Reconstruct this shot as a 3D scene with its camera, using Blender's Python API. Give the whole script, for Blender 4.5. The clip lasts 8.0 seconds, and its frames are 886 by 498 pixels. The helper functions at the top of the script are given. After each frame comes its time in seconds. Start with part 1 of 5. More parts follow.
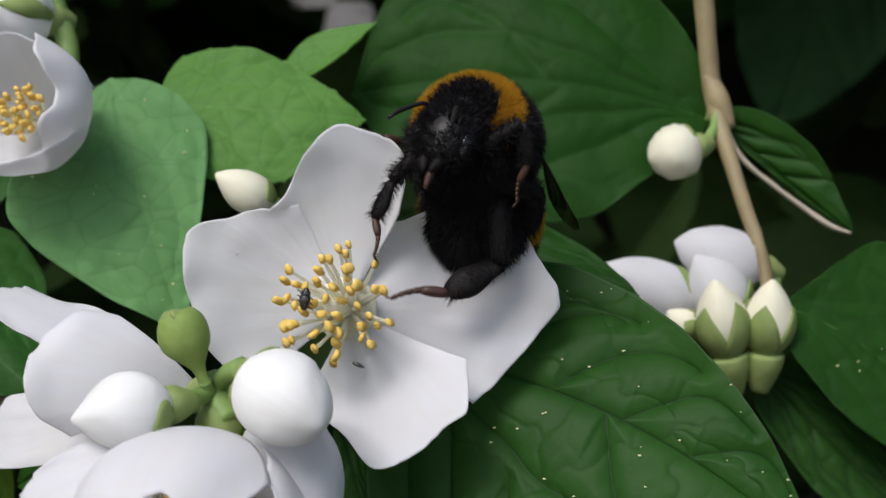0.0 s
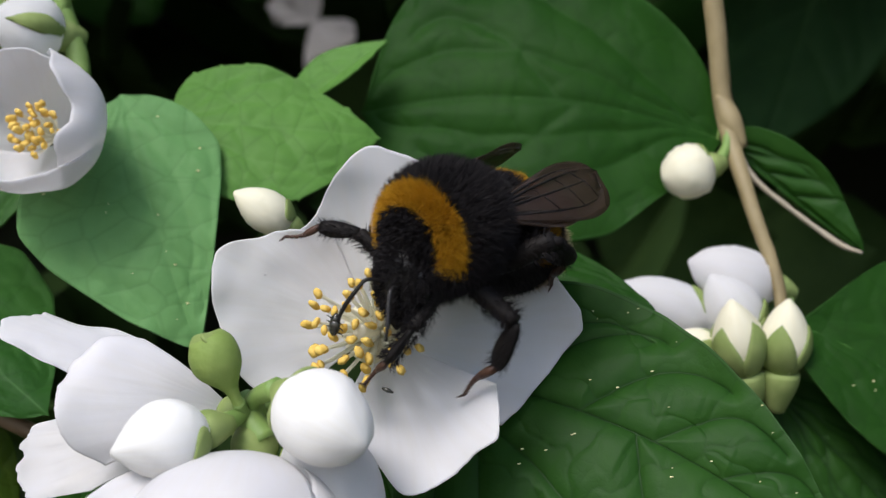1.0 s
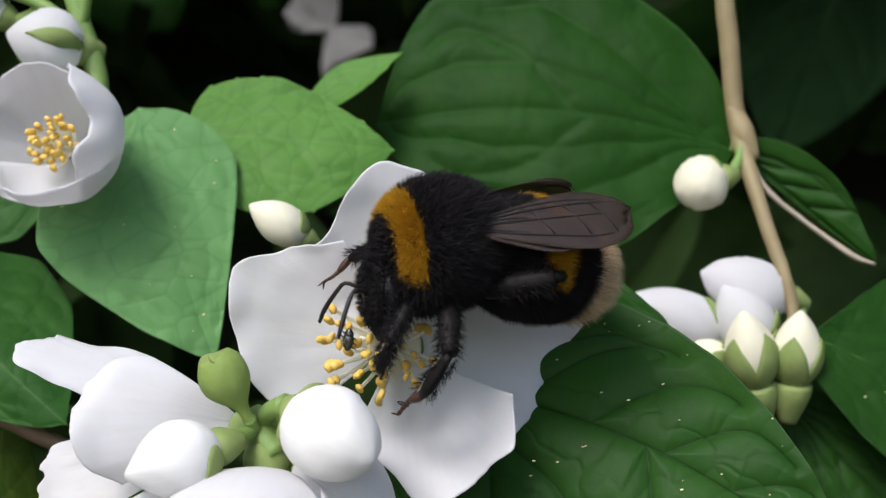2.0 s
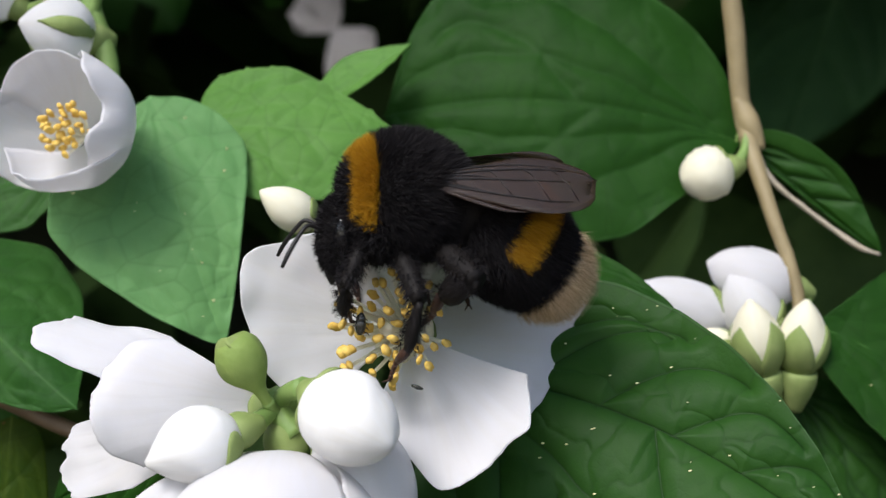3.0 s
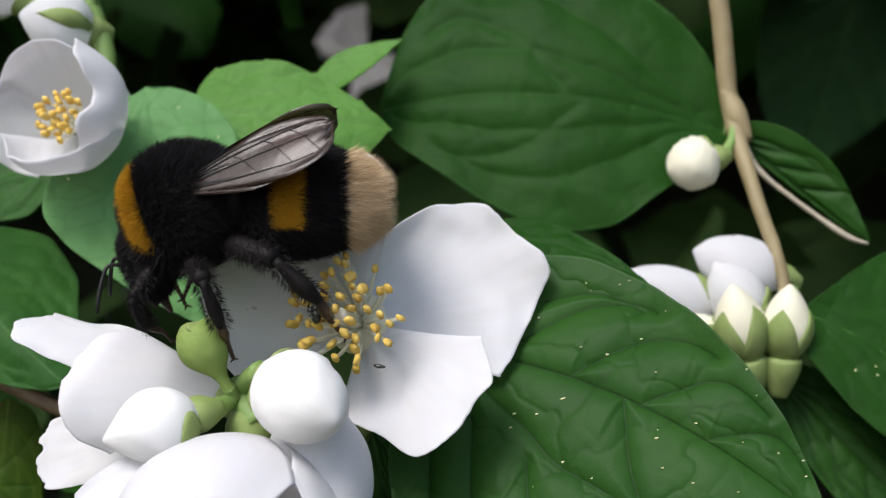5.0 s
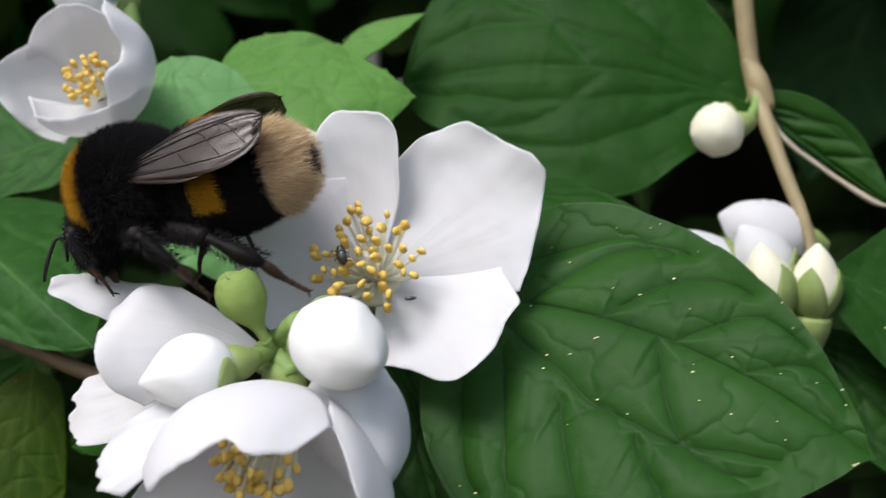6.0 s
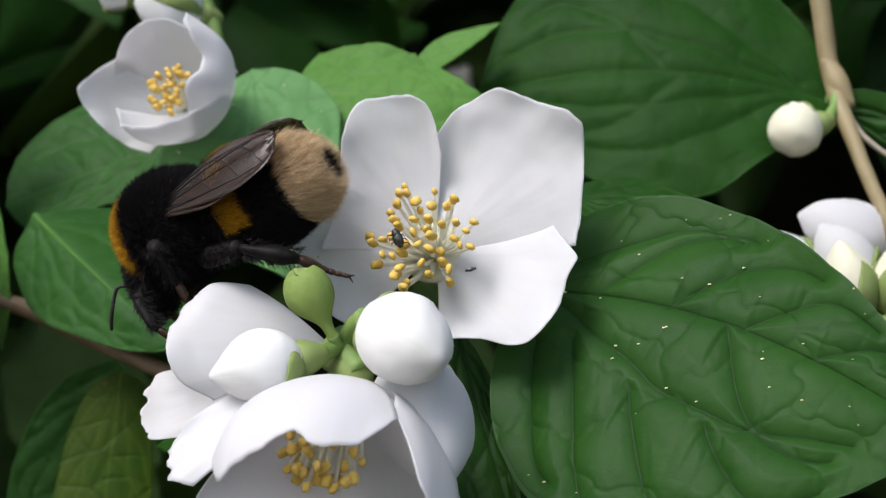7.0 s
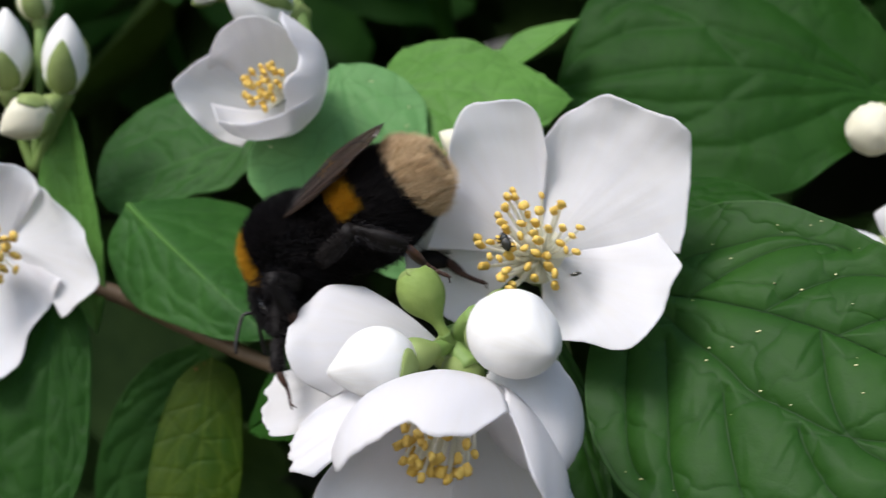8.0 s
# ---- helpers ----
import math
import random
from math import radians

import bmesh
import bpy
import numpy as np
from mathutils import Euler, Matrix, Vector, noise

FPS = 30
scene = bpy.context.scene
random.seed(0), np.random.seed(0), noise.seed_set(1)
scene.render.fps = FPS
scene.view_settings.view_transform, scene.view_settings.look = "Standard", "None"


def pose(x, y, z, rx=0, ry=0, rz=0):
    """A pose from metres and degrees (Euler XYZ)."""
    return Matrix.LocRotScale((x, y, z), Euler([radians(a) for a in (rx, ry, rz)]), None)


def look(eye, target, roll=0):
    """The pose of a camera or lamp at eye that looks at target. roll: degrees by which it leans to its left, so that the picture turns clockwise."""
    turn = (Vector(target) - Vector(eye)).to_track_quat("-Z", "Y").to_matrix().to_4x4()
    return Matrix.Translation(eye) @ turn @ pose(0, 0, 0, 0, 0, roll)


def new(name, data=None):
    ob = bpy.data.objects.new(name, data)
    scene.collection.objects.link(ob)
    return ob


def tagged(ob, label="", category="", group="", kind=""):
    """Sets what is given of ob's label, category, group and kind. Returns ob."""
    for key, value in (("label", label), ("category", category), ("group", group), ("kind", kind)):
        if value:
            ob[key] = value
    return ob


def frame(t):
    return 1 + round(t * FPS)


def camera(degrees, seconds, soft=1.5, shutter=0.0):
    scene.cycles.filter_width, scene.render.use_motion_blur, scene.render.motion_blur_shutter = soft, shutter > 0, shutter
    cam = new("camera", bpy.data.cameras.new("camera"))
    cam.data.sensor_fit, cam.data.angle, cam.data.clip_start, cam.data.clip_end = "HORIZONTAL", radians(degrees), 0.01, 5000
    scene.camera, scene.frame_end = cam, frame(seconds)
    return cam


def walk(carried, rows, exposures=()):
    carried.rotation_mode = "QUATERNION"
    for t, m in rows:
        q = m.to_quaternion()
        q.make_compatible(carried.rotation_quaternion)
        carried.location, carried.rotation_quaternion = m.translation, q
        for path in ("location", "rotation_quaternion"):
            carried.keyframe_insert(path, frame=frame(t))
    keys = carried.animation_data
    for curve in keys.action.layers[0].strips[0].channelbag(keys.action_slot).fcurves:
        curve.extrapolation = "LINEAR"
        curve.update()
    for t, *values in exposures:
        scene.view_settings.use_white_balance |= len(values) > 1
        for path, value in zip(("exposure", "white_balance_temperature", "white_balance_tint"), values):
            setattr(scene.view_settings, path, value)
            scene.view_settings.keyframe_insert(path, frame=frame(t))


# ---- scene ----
PATH = [  # seconds, eye (m), yaw, pitch, roll (degrees)
    (0, 0.00678, -0.08523, 0.00336, 5.153, 0.173, 0.830),
    (0.5, 0.00415, -0.08490, 0.00473, 4.282, 0.422, 0.621),
    (1, 0.00287, -0.08485, 0.00342, 3.501, 1.030, 0.894),
    (1.5, 0.00329, -0.08518, 0.00459, 4.227, 0.987, 0.804),
    (3, 0.00266, -0.08623, 0.00252, 4.337, 1.533, 1.119),
    (3.5, 0.00044, -0.08634, 0.00240, 3.096, 1.086, 1.186),
    (4, 0.00229, -0.08463, -0.00173, 4.877, 2.794, 0.820),
    (4.5, 0.00329, -0.08593, -0.00112, 4.905, 3.989, 0.222),
    (4.7, 0.00638, -0.08732, -0.00058, 5.348, 2.699, 0.805),
    (5.8, 0.00789, -0.08617, -0.00852, 8.407, 7.152, 0.545),
    (6, 0.00570, -0.08646, -0.00910, 6.699, 6.176, 0.868),
    (6.5, 0.00432, -0.08567, -0.01198, 8.078, 7.494, 1.247),
    (7, 0.00806, -0.08653, -0.01244, 11.661, 8.204, 0.886),
    (7.5, 0.00350, -0.08860, -0.01054, 10.128, 6.323, 1.746),
    (8, 0.00343, -0.09055, -0.01016, 12.500, 6.283, 1.640),
]


def aimed(x, y, z, yaw, pitch, roll):
    a, b = radians(yaw), radians(pitch)
    ahead = Vector((-math.sin(a) * math.cos(b), math.cos(a) * math.cos(b), math.sin(b)))
    return look((x, y, z), Vector((x, y, z)) + ahead, roll)


cam = camera(40.0, 8.0, soft=1.25, shutter=0.4)
walk(cam, [(t, aimed(*row)) for t, *row in PATH], [(0.0, 0.20), (0.5, 0.24), (1.5, 0.49), (4.5, 0.58), (6.5, 0.55), (8.0, 0.54)])
cam.data.dof.use_dof = True
cam.data.dof.focus_distance = 0.074
cam.data.dof.aperture_fstop = 56.0

# ---- light: open shade under a bright sky ----
world = bpy.data.worlds.new("sky")
scene.world = world
world.use_nodes = True
nodes, links = world.node_tree.nodes, world.node_tree.links
sky = nodes.new("ShaderNodeTexSky")
sky.sky_type, sky.sun_disc = "NISHITA", False
sky.sun_elevation, sky.sun_rotation = radians(47.7), radians(208.5)
sky.air_density, sky.dust_density = 1.0, 2.0
links.new(sky.outputs["Color"], nodes["Background"].inputs["Color"])
nodes["Background"].inputs["Strength"].default_value = 0.15

sun_data = bpy.data.lights.new("sun", "SUN")
sun_data.energy, sun_data.angle, sun_data.color = 2.1, radians(24), (1.0, 0.975, 0.985)
sun = new("sun", sun_data)
sun.matrix_basis = look((-0.5, -0.92, 1.15), (0, 0, 0))

# ---- materials ----


def material(name):
    m = bpy.data.materials.new(name)
    m.use_nodes = True
    n, l = m.node_tree.nodes, m.node_tree.links
    return m, n, l, n["Principled BSDF"]


def ramp(n, l, source, stops):
    r = n.new("ShaderNodeValToRGB")
    e = r.color_ramp.elements
    while len(e) < len(stops):
        e.new(0.5)
    for k, (p, c) in enumerate(stops):
        e[k].position, e[k].color = p, (*c, 1)
    l.new(source, r.inputs["Fac"])
    return r.outputs["Color"]


def noise_of(n, l, scale, detail=4, coords=None, rough=0.55):
    t = n.new("ShaderNodeTexNoise")
    t.inputs["Scale"].default_value, t.inputs["Detail"].default_value, t.inputs["Roughness"].default_value = scale, detail, rough
    if coords:
        l.new(coords, t.inputs["Vector"])
    return t.outputs["Fac"]


def mixed(n, l, fac, a, b, mode="MIX"):
    m = n.new("ShaderNodeMix")
    m.data_type, m.blend_type = "RGBA", mode
    for value, socket in ((fac, m.inputs["Factor"]), (a, m.inputs["A"]), (b, m.inputs["B"])):
        if isinstance(value, (int, float)):
            socket.default_value = value
        elif isinstance(value, tuple):
            socket.default_value = (*value, 1)
        else:
            l.new(value, socket)
    return m.outputs["Result"]


def bump(n, l, bsdf, height, strength, distance):
    b = n.new("ShaderNodeBump")
    b.inputs["Strength"].default_value, b.inputs["Distance"].default_value = strength, distance
    l.new(height, b.inputs["Height"])
    l.new(b.outputs["Normal"], bsdf.inputs["Normal"])
    return b.outputs["Normal"]


def thin(m, n, l, bsdf, share, color, normal=None):
    """Lets part of the light through a thin sheet."""
    t, add = n.new("ShaderNodeBsdfTranslucent"), n.new("ShaderNodeMixShader")
    if isinstance(color, tuple):
        t.inputs["Color"].default_value = (*color, 1)
    else:
        l.new(color, t.inputs["Color"])
    if normal:
        l.new(normal, t.inputs["Normal"])
    add.inputs["Fac"].default_value = share
    l.new(bsdf.outputs["BSDF"], add.inputs[1])
    l.new(t.outputs["BSDF"], add.inputs[2])
    l.new(add.outputs["Shader"], n["Material Output"].inputs["Surface"])


def leaf_material(name, dark, light, vein, rough=0.5, spots=0.0, spec=0.12, net=0.35, lines=0.25, share=0.16):
    m, n, l, b = material(name)
    uv = n.new("ShaderNodeUVMap").outputs["UV"]
    obj = n.new("ShaderNodeTexCoord").outputs["Object"]
    attr = n.new("ShaderNodeAttribute")
    attr.attribute_name = "vein"
    broad = noise_of(n, l, 140, 3, obj)
    fine = noise_of(n, l, 1500, 3, obj)
    color = ramp(n, l, broad, [(0.3, dark), (0.7, light)])
    color = mixed(n, l, 0.25, color, ramp(n, l, fine, [(0.3, dark), (0.7, light)]))
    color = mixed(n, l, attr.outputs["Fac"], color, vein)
    rim = n.new("ShaderNodeMath")
    rim.operation, rim.use_clamp = "SUBTRACT", True
    rim.inputs[1].default_value = 1.0
    l.new(attr.outputs["Fac"], rim.inputs[0])
    color = mixed(n, l, rim.outputs[0], color, tuple(c * 1.6 + 0.02 for c in light))
    if spots:
        blot = noise_of(n, l, 260, 4, obj)
        rust = n.new("ShaderNodeMath")
        rust.operation = "GREATER_THAN"
        rust.inputs[1].default_value = 0.75 - spots
        l.new(blot, rust.inputs[0])
        color = mixed(n, l, rust.outputs[0], color, (0.16, 0.07, 0.02))
    b.inputs["Specular IOR Level"].default_value = spec
    gloss = n.new("ShaderNodeMapRange")
    gloss.inputs["To Min"].default_value, gloss.inputs["To Max"].default_value = rough - 0.06, rough + 0.12
    l.new(fine, gloss.inputs["Value"])
    l.new(gloss.outputs["Result"], b.inputs["Roughness"])
    cells = n.new("ShaderNodeTexVoronoi")
    cells.feature = "DISTANCE_TO_EDGE"
    cells.inputs["Scale"].default_value, cells.inputs["Randomness"].default_value = 0.36, 0.85
    warp = n.new("ShaderNodeMapping")
    warp.inputs["Scale"].default_value = (1.25, 0.8, 1)
    l.new(uv, warp.inputs["Vector"])
    l.new(warp.outputs["Vector"], cells.inputs["Vector"])
    edge = ramp(n, l, cells.outputs["Distance"], [(0.0, (0, 0, 0)), (0.12, (1, 1, 1))])
    small = n.new("ShaderNodeTexVoronoi")
    small.feature = "DISTANCE_TO_EDGE"
    small.inputs["Scale"].default_value = 2.6
    l.new(uv, small.inputs["Vector"])
    pebble = ramp(n, l, small.outputs["Distance"], [(0.0, (0, 0, 0)), (0.25, (1, 1, 1))])
    height = mixed(n, l, 0.2, edge, pebble)
    # darkens the colour along the net's creases, as shade in them would
    crease_shade = ramp(n, l, cells.outputs["Distance"], [(0.0, (0, 0, 0)), (0.05, (1, 1, 1))])
    color = mixed(n, l, crease_shade, mixed(n, l, lines, color, tuple(c * 0.5 for c in dark)), color)
    l.new(color, b.inputs["Base Color"])
    normal = bump(n, l, b, height, net, 0.0002)
    thin(m, n, l, b, share, mixed(n, l, 0.5, color, (0.16, 0.32, 0.03)))
    return m


LEAF = leaf_material("leaf_green", (0.0092, 0.043, 0.0040), (0.018, 0.067, 0.0078), (0.016, 0.061, 0.008), net=0.12, spec=0.08)
# its vein colour paints the shadow lines in the sunken veins
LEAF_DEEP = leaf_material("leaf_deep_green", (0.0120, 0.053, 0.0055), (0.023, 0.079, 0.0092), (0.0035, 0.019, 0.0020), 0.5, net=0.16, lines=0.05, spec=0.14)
LEAF_FRESH = leaf_material("leaf_fresh_green", (0.070, 0.180, 0.030), (0.105, 0.240, 0.048), (0.11, 0.24, 0.055), net=0.2, lines=0.25)
LEAF_MID = leaf_material("leaf_mid_green", (0.018, 0.072, 0.011), (0.034, 0.108, 0.019), (0.045, 0.125, 0.028), net=0.22)
LEAF_PALE = leaf_material("leaf_pale_green", (0.095, 0.235, 0.072), (0.140, 0.305, 0.105), (0.120, 0.27, 0.09), net=0.2, lines=0.25)
LEAF_YELLOW = leaf_material("leaf_yellowing", (0.016, 0.054, 0.002), (0.050, 0.080, 0.004), (0.06, 0.10, 0.008), spots=0.12)
MIDRIB = {}
# leaf green darkened in its colour, for a leaf lying in shade
LEAF_SHADED = leaf_material("leaf_shade", (0.008, 0.024, 0.008), (0.014, 0.038, 0.012), (0.017, 0.042, 0.013), 0.6, spec=0.04, share=0.02)
# how little light reaches the inner leaves is put into this colour
LEAF_BACK = leaf_material("leaf_inner_dimmed", (0.018, 0.038, 0.010), (0.036, 0.066, 0.018), (0.036, 0.066, 0.018), 0.6, spec=0.05, share=0.05)


def petal_material(name, tone, share=0.3):
    m, n, l, b = material(name)
    uv = n.new("ShaderNodeUVMap").outputs["UV"]
    stretch = n.new("ShaderNodeMapping")
    stretch.inputs["Scale"].default_value = (0.25, 2.6, 1)
    l.new(uv, stretch.inputs["Vector"])
    streak = noise_of(n, l, 1.0, 4, stretch.outputs["Vector"])
    obj = n.new("ShaderNodeTexCoord").outputs["Object"]
    blush = noise_of(n, l, 180, 3, obj)
    warm = tuple(c * k for c, k in zip(tone, (0.97, 0.955, 0.91)))
    color = mixed(n, l, 0.35, ramp(n, l, streak, [(0.35, warm), (0.6, tone)]), ramp(n, l, blush, [(0.35, warm), (0.65, tone)]))
    l.new(color, b.inputs["Base Color"])
    b.inputs["Roughness"].default_value = 0.55
    b.inputs["Specular IOR Level"].default_value = 0.3
    b.inputs["Sheen Weight"].default_value = 0.1
    wrinkle = noise_of(n, l, 420, 3, obj)
    bump(n, l, b, mixed(n, l, 0.7, streak, wrinkle), 0.38, 0.0002)
    thin(m, n, l, b, share, tone)
    return m


PETAL = petal_material("petal_white", (0.88, 0.875, 0.895), 0.52)
PETAL_CREAM = petal_material("petal_cream", (0.80, 0.77, 0.60), 0.15)
PETAL_BUD = petal_material("petal_bud_white", (0.87, 0.865, 0.85), 0.2)


def plain(name, a, b_color, scale=900, rough=0.55, relief=0.0001, strength=0.4, spec=0.4):
    m, n, l, b = material(name)
    obj = n.new("ShaderNodeTexCoord").outputs["Object"]
    f = noise_of(n, l, scale, 4, obj)
    g = noise_of(n, l, scale * 0.18, 3, obj)
    color = mixed(n, l, 0.5, ramp(n, l, f, [(0.3, a), (0.7, b_color)]), ramp(n, l, g, [(0.35, a), (0.65, b_color)]))
    l.new(color, b.inputs["Base Color"])
    b.inputs["Roughness"].default_value = rough
    b.inputs["Specular IOR Level"].default_value = spec
    bump(n, l, b, f, strength, relief)
    return m


for nm, tone in (("leaf_green", (0.05, 0.13, 0.025)), ("leaf_deep_green", (0.018, 0.055, 0.012)), ("leaf_fresh_green", (0.13, 0.29, 0.07)), ("leaf_mid_green", (0.06, 0.15, 0.03)), ("leaf_pale_green", (0.13, 0.29, 0.10)), ("leaf_yellowing", (0.13, 0.18, 0.03)), ("leaf_shade", (0.03, 0.075, 0.022))):
    MIDRIB[nm] = plain("midrib_of_" + nm, tuple(c * 0.85 for c in tone), tone, 900, 0.65, 0.0001, 0.4, 0.1)
SEPAL = plain("sepal_green", (0.16, 0.225, 0.06), (0.27, 0.335, 0.12), 700, 0.6, 0.0001, 0.4, 0.2)
STALK = plain("stalk_green", (0.13, 0.23, 0.05), (0.24, 0.34, 0.10), 700)
CAPSULE = plain("capsule_green", (0.15, 0.23, 0.05), (0.27, 0.35, 0.10), 380, 0.65, 0.0004, 0.9, 0.2)
TWIG = plain("twig_tan", (0.20, 0.155, 0.075), (0.33, 0.265, 0.14), 500)
BARK = plain("stem_brown", (0.10, 0.066, 0.036), (0.20, 0.135, 0.075), 500)
DRY = plain("dry_margin", (0.32, 0.27, 0.19), (0.48, 0.42, 0.32), 600)
FILAMENT = petal_material("filament_white", (0.92, 0.91, 0.82), 0.6)
ANTHER = plain("anther_yellow", (0.58, 0.36, 0.05), (0.80, 0.58, 0.16), 2500, 0.85)
POLLEN = plain("pollen_grain", (0.62, 0.58, 0.25), (0.75, 0.72, 0.42), 900)
# near-black colour that stands for deep shade between the leaves
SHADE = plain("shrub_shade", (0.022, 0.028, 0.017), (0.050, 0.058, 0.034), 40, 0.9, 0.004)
SOIL = plain("soil", (0.03, 0.022, 0.014), (0.07, 0.05, 0.03), 60, 0.9, 0.004)
CHITIN = plain("chitin_black", (0.008, 0.007, 0.007), (0.018, 0.016, 0.015), 2500, 0.45, 0.00006, 0.5, 0.3)
TARSUS = plain("tarsus_brown", (0.030, 0.013, 0.009), (0.075, 0.034, 0.020), 2500, 0.45)
LEG = plain("leg_black", (0.005, 0.004, 0.004), (0.012, 0.010, 0.009), 2500, 0.6, 0.00006, 0.6, 0.15)
EYE = plain("compound_eye", (0.006, 0.006, 0.008), (0.014, 0.014, 0.017), 6000, 0.18, 0.00003, 0.3, 0.6)
BEETLE = plain("beetle_shell", (0.010, 0.012, 0.012), (0.035, 0.032, 0.022), 3000, 0.25, 0.00004, 0.5, 0.7)


def hair_material(name, a, b_color, rough=0.6):
    m, n, l, b = material(name)
    rnd = n.new("ShaderNodeNewGeometry").outputs["Random Per Island"]
    l.new(ramp(n, l, rnd, [(0.0, a), (1.0, b_color)]), b.inputs["Base Color"])
    b.inputs["Roughness"].default_value = rough
    b.inputs["Specular IOR Level"].default_value = 0.12
    thin(m, n, l, b, 0.2, b_color)
    return m


HAIR_BLACK = hair_material("hair_black", (0.009, 0.008, 0.009), (0.027, 0.024, 0.025), 0.7)
HAIR_GOLD = hair_material("hair_gold", (0.30, 0.145, 0.008), (0.62, 0.345, 0.026))
HAIR_BUFF = hair_material("hair_buff", (0.32, 0.20, 0.09), (0.86, 0.70, 0.47))

wing_mat, wn, wl, wb = material("wing_membrane")
wb.inputs["Base Color"].default_value = (0.060, 0.040, 0.030, 1)
wb.inputs["Roughness"].default_value = 0.32
wb.inputs["Specular IOR Level"].default_value = 0.7
wrinkle = noise_of(wn, wl, 900, 3, wn.new("ShaderNodeTexCoord").outputs["Object"])
bump(wn, wl, wb, wrinkle, 0.5, 0.0001)
clear, wmix = wn.new("ShaderNodeBsdfTransparent"), wn.new("ShaderNodeMixShader")
clear.inputs["Color"].default_value = (0.50, 0.40, 0.34, 1)
wmix.inputs["Fac"].default_value = 0.52
wl.new(wb.outputs["BSDF"], wmix.inputs[1])
wl.new(clear.outputs["BSDF"], wmix.inputs[2])
wl.new(wmix.outputs["Shader"], wn["Material Output"].inputs["Surface"])
WING = wing_mat

# ---- shapes; all their numbers are millimetres ----
MM = 0.001


def arr(v):
    return np.array(v, float)


def unit(v):
    v = arr(v)
    return v / max(np.linalg.norm(v), 1e-9)


def thing(name, at, label, category, group="", kind=""):
    ob = new(name)
    ob.empty_display_size = 0.002
    ob.location = Vector(at) * MM
    return tagged(ob, label, category, group, kind)


def mesh_of(name, verts, faces, mat, smooth=True, uv=None, vein=None):
    me = bpy.data.meshes.new(name)
    me.from_pydata((np.asarray(verts, float) * MM).tolist(), [], faces)
    me.materials.append(mat)
    if smooth:
        me.polygons.foreach_set("use_smooth", [True] * len(me.polygons))
    if uv is not None:
        layer = me.uv_layers.new(name="UVMap")
        idx = np.zeros(len(me.loops), int)
        me.loops.foreach_get("vertex_index", idx)
        layer.data.foreach_set("uv", np.asarray(uv, float)[idx].ravel())
    if vein is not None:
        me.attributes.new("vein", "FLOAT", "POINT").data.foreach_set("value", np.asarray(vein, float))
    me.update()
    return me


def place_of(ob):
    p = arr(ob.location) / MM
    return p + (place_of(ob.parent) if ob.parent else 0)


def part(name, me, parent, label="", solid=0.0):
    """One mesh under a thing or a part; its points are given in the world."""
    ob = new(name, me)
    ob.parent = parent
    me.transform(Matrix.Translation(-Vector(place_of(parent)) * MM))
    if solid:
        s = ob.modifiers.new("thickness", "SOLIDIFY")
        s.thickness, s.offset = solid * MM, 0.0
    return tagged(ob, label)


def grid_faces(nu, nv, wrap=False):
    faces = []
    for i in range(nu - 1):
        for j in range(nv if wrap else nv - 1):
            k = (j + 1) % nv
            faces.append((i * nv + j, i * nv + k, (i + 1) * nv + k, (i + 1) * nv + j))
    return faces


def hum(p, scale, seed):
    """Smooth noise for rows of points."""
    return arr([noise.noise(Vector((x * scale + seed * 7.31, y * scale - seed * 3.7, z * scale + seed))) for x, y, z in p])


SHEET = {}


